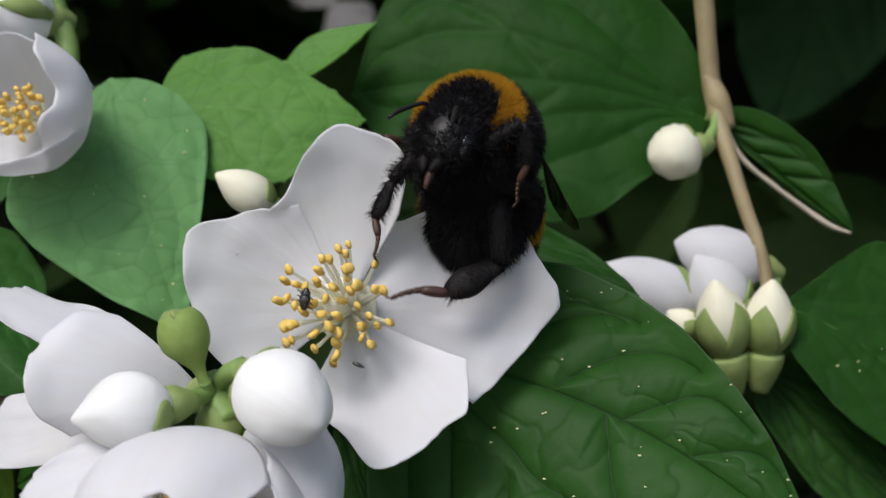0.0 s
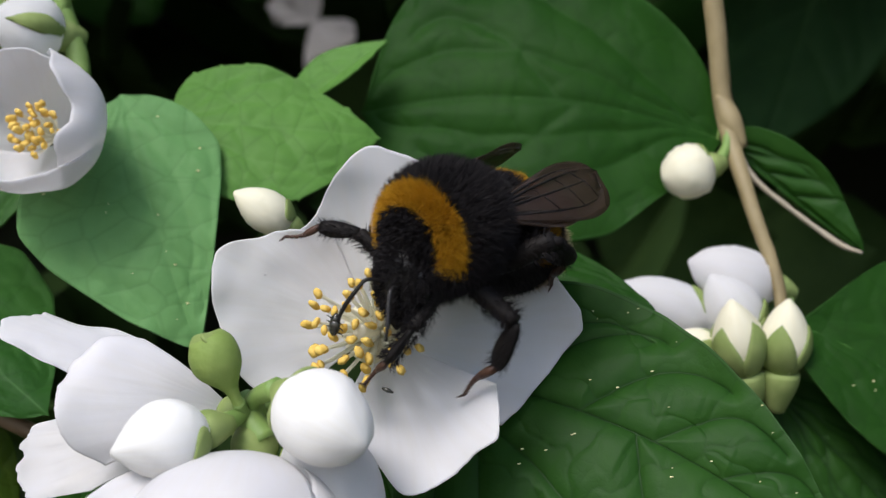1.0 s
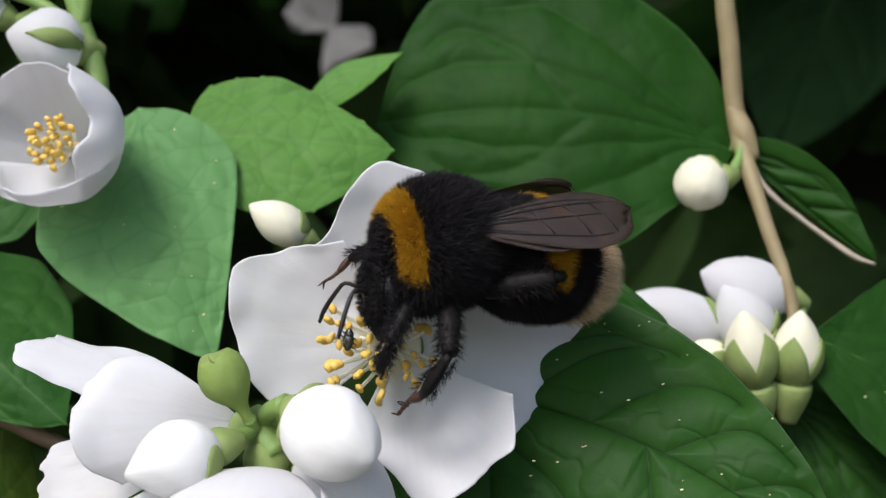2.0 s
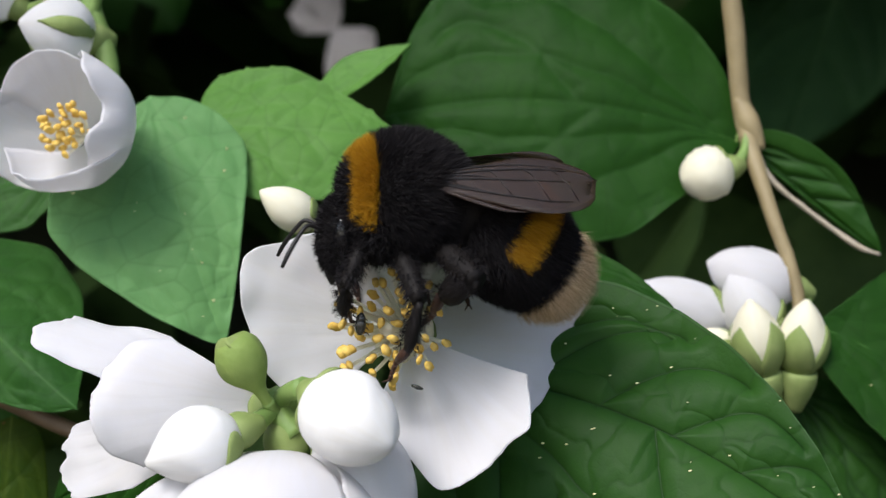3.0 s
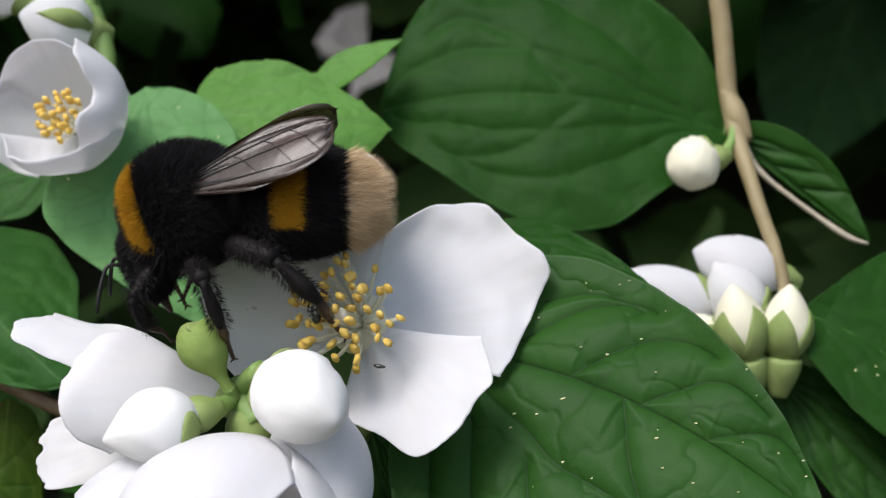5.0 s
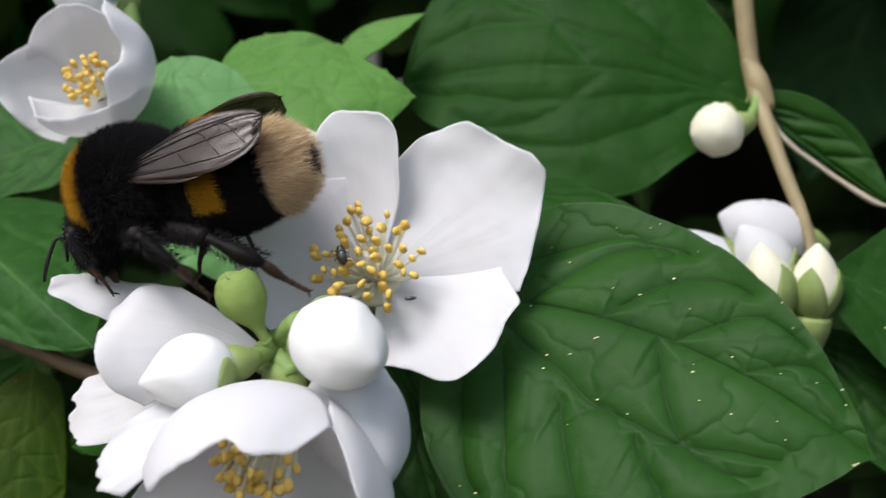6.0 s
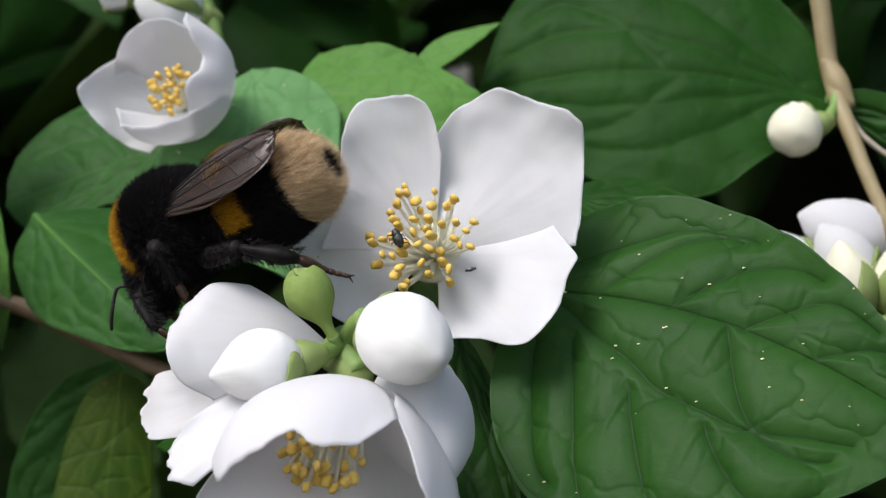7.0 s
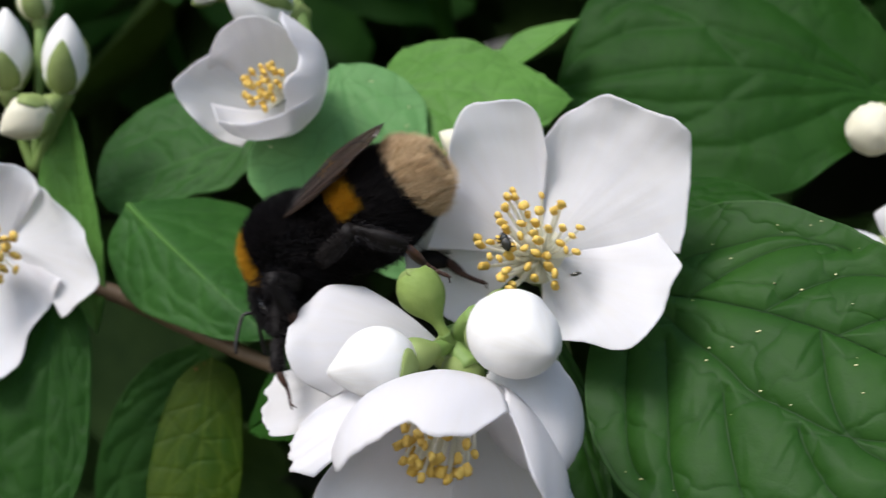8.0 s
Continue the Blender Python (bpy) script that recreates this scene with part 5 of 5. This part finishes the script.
# ---- what moves ----
BEE = [  # seconds, thorax, where the head points, where the back points
    (0.0, (2.1, -11.5, 10.0), (-0.2, -0.8, 0.5), (0.3, 0.45, 0.8)),
    (0.5, (2.2, -11.5, 11.1), (-0.2, -0.8, 0.5), (0.38, 0.45, 0.8)),
    (1.0, (-1.1, -15.0, 6.0), (-0.6, -0.68, -0.32), (-0.0, -0.42, 0.9)),
    (1.5, (-1.6, -16.0, 5.3), (-0.8, -0.52, -0.24), (-0.08, -0.32, 0.95)),
    (3.0, (-4.7, -16.5, 7.3), (-0.95, -0.27, 0.0), (0.0, -0.2, 0.97)),
    (3.5, (-6.5, -16.5, 7.5), (-0.97, -0.22, 0.08), (0.08, -0.15, 0.97)),
    (4.0, (-7.8, -16.5, 8.7), (-0.96, -0.22, 0.12), (0.1, -0.18, 0.97)),
    (4.5, (-12.9, -16.5, 7.4), (-0.92, -0.2, -0.34), (-0.3, -0.25, 0.9)),
    (4.7, (-14.0, -16.5, 6.6), (-0.92, -0.14, -0.36), (-0.3, -0.28, 0.9)),
    (5.8, (-21.9, -14.0, 1.4), (-0.88, 0.08, -0.32), (-0.2, -0.4, 0.85)),
    (6.0, (-22.2, -14.0, 2.6), (-0.93, 0.1, -0.22), (-0.12, -0.42, 0.85)),
    (6.5, (-23.4, -14.0, 1.1), (-0.93, 0.1, -0.22), (-0.12, -0.40, 0.87)),
    (7.0, (-24.7, -13.0, 0.1), (-0.88, 0.2, -0.36), (-0.32, -0.35, 0.85)),
    (7.5, (-25.6, -13.0, -0.6), (-0.82, 0.18, -0.54), (-0.42, -0.15, 0.84)),
    (8.0, (-23.8, -12.0, -1.3), (-0.80, 0.16, -0.56), (-0.52, 0.1, 0.82)),
]
FEET = {  # where each foot stands: seconds and place
    ("front", 1): [(0, (4.7, -15.0, 6.3)), (0.5, (2.7, -15.0, 5.0)), (1, (-5.7, -16.0, -3.1)), (1.5, (-6.0, -16.0, -3.3)), (3, (-8.1, -15.0, 0.0)), (3.5, (-12.0, -15.0, 0.4)), (4, (-9.9, -16.0, 2.7)), (4.5, (-17.0, -15.0, -1.5)), (5.8, (-20.4, -15.0, -4.5)), (6, (-23.0, -15.0, -4.1)), (6.5, (-32.7, -13.0, -5.6)), (7, (-23.0, -15.0, -8.3)), (7.5, (-24.6, -15.0, -7.8)), (8, (-23.0, -15.0, -12.7))],
    ("middle", 1): [(0, (3.5, -9.0, 2.6)), (0.5, (3.1, -9.0, 2.6)), (1, (-0.1, -14.0, -3.8)), (1.5, (-4.4, -16.0, -3.9)), (3, (-5.5, -17.0, -3.2)), (3.5, (-10.7, -18.0, -3.8)), (4, (-11.1, -18.0, -3.8)), (4.5, (-10.6, -18.0, -4.3)), (5.8, (-17.5, -15.0, -4.2)), (6, (-16.9, -15.0, -4.2)), (6.5, (-21.4, -15.0, -4.9)), (7, (-22.7, -14.0, -6.2)), (7.5, (-21.9, -15.0, -7.6)), (8, (-22.6, -14.0, -8.1))],
    ("hind", 1): [(0, (-2.7, -14.0, 0.6)), (0.5, (-2.5, -15.0, -1.7)), (1, (5.0, -9.0, 2.6)), (1.5, (6.9, -10.0, 0.3)), (3, (-4.1, -15.0, -0.1)), (3.5, (-3.1, -16.0, -3.7)), (4, (-6.5, -16.0, -1.3)), (4.5, (-3.9, -15.0, -1.4)), (5.8, (-11.0, -14.0, -4.1)), (6, (-11.0, -14.0, -3.8)), (6.5, (-12.0, -14.0, -3.5)), (7, (-12.8, -14.0, -3.4)), (7.5, (-12.8, -14.0, -3.4)), (8, (-13.1, -14.0, -3.3))],
    ("front", -1): [(0, (-3.6, -15.0, 3.1)), (0.5, (-6.0, -14.0, 8.2)), (1, (-10.8, -14.0, 5.3)), (1.5, (-9.5, -14.0, 4.8)), (3, (-7.9, -12.0, 0.3)), (3.5, (-11.3, -12.0, 0.9)), (4, (-11.1, -13.0, 3.5)), (4.5, (-17.4, -12.0, -0.1)), (5.8, (-24.4, -12.0, -3.3)), (6, (-25.3, -12.0, -3.2)), (6.5, (-31.3, -11.0, -4.5)), (7, (-26.0, -11.0, -5.6)), (7.5, (-27.3, -11.0, -6.5)), (8, (-26.5, -10.0, -7.8))],
    ("middle", -1): [(0, (-5.1, -11.0, 10.9)), (0.5, (-5.0, -11.0, 10.6)), (1, (-6.5, -10.0, 8.2)), (1.5, (-6.0, -10.0, 8.0)), (3, (-3.8, -11.0, 1.1)), (3.5, (-8.6, -11.0, -1.9)), (4, (-8.9, -11.0, -0.2)), (4.5, (-13.2, -11.0, 0.6)), (5.8, (-20.7, -10.0, -3.1)), (6, (-18.8, -11.0, -2.7)), (6.5, (-19.8, -12.0, -3.1)), (7, (-24.9, -10.0, -4.0)), (7.5, (-25.3, -10.0, -6.4)), (8, (-24.4, -9.0, -5.8))],
    ("hind", -1): [(0, (0.8, -8.0, 2.6)), (0.5, (-0.3, -8.0, 3.2)), (1, (2.2, -6.0, 9.0)), (1.5, (1.7, -6.0, 7.5)), (3, (-1.5, -9.0, 1.1)), (3.5, (-2.0, -9.0, -0.4)), (4, (-5.0, -9.0, 0.6)), (4.5, (-6.3, -9.0, 1.4)), (5.8, (-14.9, -9.0, -0.1)), (6, (-15.9, -9.0, -0.7)), (6.5, (-16.4, -9.0, -1.0)), (7, (-16.9, -8.0, -1.1)), (7.5, (-16.5, -8.0, -1.9)), (8, (-11.6, -9.0, -3.3))],
}
ABDOMEN_SWING = [  # seconds, dip, turn, how far it is drawn out
    (0.0, -34, 6, 0.0), (0.5, -34, 6, 0.0), (1.0, -30, 10, 0.3), (1.5, -20, 8, 0.2), (3.0, -34, 8, -1.4), (3.5, -40, 8, -1.8), (4.0, -41, 8, -1.8), (4.5, -33, 2, -1.2),
    (4.7, -28, 2, -1.0), (5.8, -4, 0, 0.0), (6.5, 0, 0, 0.0), (7.0, 0, 0, 0.0), (8.0, 0, 0, 0.0),
]
CLUSTER_PIVOT = (-14.21, -18.0, -6.16)
CLUSTER = [  # seconds, shift, turn
    (0.0, 0.0, -0.4, 3.0, -6.0, 5.5, 4.0), (0.5, 0.2, 0.0, 2.9, -5.0, 4.5, 4.0), (1.0, 0.1, 0.2, 2.8, -3.0, 2.5, 4.5), (1.5, -0.3, 0.6, 2.55, -3.0, 1.0, 4.0),
    (3.0, 0.2, 0.0, 2.2, 3.0, -1.0, 3.0), (3.5, 0.4, 0.0, 1.8, 3.0, -0.9, 2.0), (4.0, 0.2, 0.0, 2.0, 4.0, -0.9, 2.5), (4.5, -0.1, 0.1, 1.05, 0.2, -2.2, 1.0),
    (4.7, -0.45, 0.0, 1.2, 0.0, -1.9, 1.2), (5.8, -0.25, 0.0, 0.0, -0.5, 0.1, 0.4), (6.0, -0.1, 0.0, 0.1, -0.6, 0.2, 0.5), (6.5, 0, 0, 0, 0, 0, 0),
    (7.0, -0.1, -0.3, -0.35, 0.5, 1.0, 2.5), (7.5, 0.0, -0.2, -0.1, -0.8, -1.2, -1.0), (8.0, 0.15, -0.6, -0.15, -2.0, -0.5, -1.8),
]
FLOWER = [
    (0.0, 2.26, -2.6, 1.42, 2.0, 30.5, -4.0), (0.5, 2.45, -2.0, 1.5, 5.0, 32.5, -4.5), (1.0, 2.3, -2.2, 1.25, 4.0, 31.0, -5.0), (1.5, 2.35, -2.2, 1.22, 4.0, 30.7, -5.5),
    (3.0, 2.7, -3.2, 1.05, 4.0, 27.5, -7.0), (3.5, 2.6, -3.2, 0.92, 4.0, 28.0, -9.0), (4.0, 2.5, -2.9, 0.95, 3.5, 24.0, -6.0), (4.5, 1.9, -3.0, 0.02, 5.5, 21.5, -6.0),
    (4.7, 1.7, -2.6, -0.1, 4.0, 20.0, -5.0), (5.8, 0.3, 0.3, -0.9, -5.0, 7.5, 0.0), (6.0, 0.12, 0.6, -0.84, -5.5, 5.9, 1.0), (6.5, 0, 0, 0, 0, 0, 0),
    (7.0, -0.8, 0.8, 0.39, -0.5, -2.3, 3.0), (7.5, -0.6, 0.7, 0.75, 0.6, -5.0, 0.0), (8.0, -0.1, 0.2, 0.26, -0.6, -1.0, 0.5),
]


def about(pivot, row):
    dx, dy, dz, rx, ry, rz = row
    p = Vector(pivot) * MM
    return Matrix.Translation(p) @ pose(dx * MM, dy * MM, dz * MM, rx, ry, rz) @ Matrix.Translation(-p)


def framed(at, ahead, back):
    f = Vector(ahead).normalized()
    u = (Vector(back) - f * Vector(back).dot(f)).normalized()
    s = u.cross(f)
    m = Matrix((f, s, u)).transposed().to_4x4()
    m.translation = Vector(at) * MM
    return m


def between(rows, t):
    times = [r[0] for r in rows]
    return Vector([float(np.interp(t, times, [r[1][k] for r in rows])) for k in range(3)])


def leg_rows(key, bee_rows):
    """Bends a leg at hip and knee so that its foot reaches its place."""
    upper, lower, foot_ob, hip, la, lb = LEGS[key]
    ups, lows = [], []
    for t, m in bee_rows:
        target = (m.inverted() @ (between(FEET[key], t) * MM)) / MM / BEE_SIZE
        way = target - hip
        d = min(max(way.length, abs(la - lb) + 0.4), la + lb - 0.05)
        way.normalize()
        pole = Vector((0.25 if key[0] == "front" else -0.35, key[1] * 0.9, 0.65))
        pole = (pole - way * pole.dot(way)).normalized()
        ca = max(-1.0, min(1.0, (la * la + d * d - lb * lb) / (2 * la * d)))
        knee = way * la * ca + pole * la * math.sqrt(1 - ca * ca)
        foot = way * d
        x = knee.normalized()
        z = pole - x * pole.dot(x)
        z = z.normalized() if z.length > 1e-4 else x.orthogonal().normalized()
        mu = Matrix((x, z.cross(x), z)).transposed().to_4x4()
        mu.translation = hip * MM
        shin = mu.to_3x3().inverted() @ (foot - knee).normalized()
        bend = math.atan2(shin.z, shin.x)
        ml = Matrix.Translation(Vector((la, 0, 0)) * MM) @ Matrix.Rotation(-bend, 4, "Y")
        ups.append((t, mu))
        lows.append((t, ml))
    return ups, lows


def motions():
    for ob in SWAYING:
        rest = Matrix.Translation(ob.location)
        walk(ob, [(t, about(CLUSTER_PIVOT, row) @ rest) for t, *row in CLUSTER])
    for ob, pivot in ((flower, PIVOT), (beetle, PIVOT), (midge, PIVOT)):
        rest = Matrix.Translation(ob.location)
        walk(ob, [(t, about(pivot, row) @ rest) for t, *row in FLOWER])
    walk(pressed_petal, [(t, pose(0, 0, 0, 0, dip, back)) for t, dip, back in ((0.0, 0, 0), (4.7, 0, 0), (6.0, 0, 0), (6.5, -3, -5), (7.0, -20, -34), (8.0, -22, -40))])
    axis = (Vector(TURNING_TIP) - Vector(PIVOT)).normalized()
    walk(turning_petal, [(t, pose(0, 0, 0, tilt, swing, 0) @ Matrix.Rotation(radians(a), 4, axis)) for t, a, swing, tilt in ((0.0, 0, -8, -6), (1.5, 0, -8, -8), (3.0, -2, -8, -8), (4.7, -4, -8, -6), (5.8, -26, -2, 0), (6.5, -26, 0, 0), (7.0, -6, 0, 0), (7.5, 0, 0, 0), (8.0, 0, 0, 0))])
    hinge = Vector((-0.82, 0, 0.57)).normalized()
    walk(bent_petal, [(t, pose(0, 0, 0, 0, swing, 0) @ Matrix.Rotation(radians(bent), 4, hinge)) for t, swing, bent in ((0.0, 5, 20), (0.5, 5, 22), (1.0, 5, 32), (1.5, 5, 41), (3.0, 5, 50), (3.5, 5, 57), (4.0, 5, 51), (4.5, 3, 45), (4.7, 3, 42), (5.8, 0, 0), (8.0, 0, 0))])
    walk(lower_petal, [(t, pose(0, 0, 0, 0, swing, 0)) for t, swing in ((0.0, -4), (3.0, -5), (4.7, -5), (5.8, -1), (6.5, 0), (8.0, 0))])
    walk(tucked_petal, [(t, pose(0, 0, 0, 0, swing, turn)) for t, swing, turn in ((0.0, 0, 0), (3.0, 2, 0), (4.7, 6, 0), (5.8, 30, -8), (6.5, 32, -10), (8.0, 32, -12))])
    rows = [(t, framed(at, ahead, back)) for t, at, ahead, back in BEE]
    bee.scale = (BEE_SIZE,) * 3
    walk(bee, rows)
    joint_at = Vector(WAIST) * MM
    walk(abdomen, [(t, Matrix.Translation(joint_at) @ pose(slide * MM, 0, 0, 0, dip, turn) @ Matrix.Translation(-joint_at)) for t, dip, turn, slide in ABDOMEN_SWING])
    for key in LEGS:
        ups, lows = leg_rows(key, rows)
        walk(LEGS[key][0], ups)
        walk(LEGS[key][1], lows)
        walk(LEGS[key][2], lows)
    for wing, root, side in WINGS:
        rest = Matrix.Translation(root)
        walk(wing, [(t, rest @ pose(0, 0, 0, 0, dip, side * turn)) for t, dip, turn in ((0.0, -12, 2), (0.5, -12, 2), (1.0, -16, 0), (1.5, -16, -4), (3.0, -13, 0), (4.0, -13, 0), (4.7, -12, 0), (5.8, -8, 3), (7.0, -10, 4), (8.0, -9, 4))])


motions()
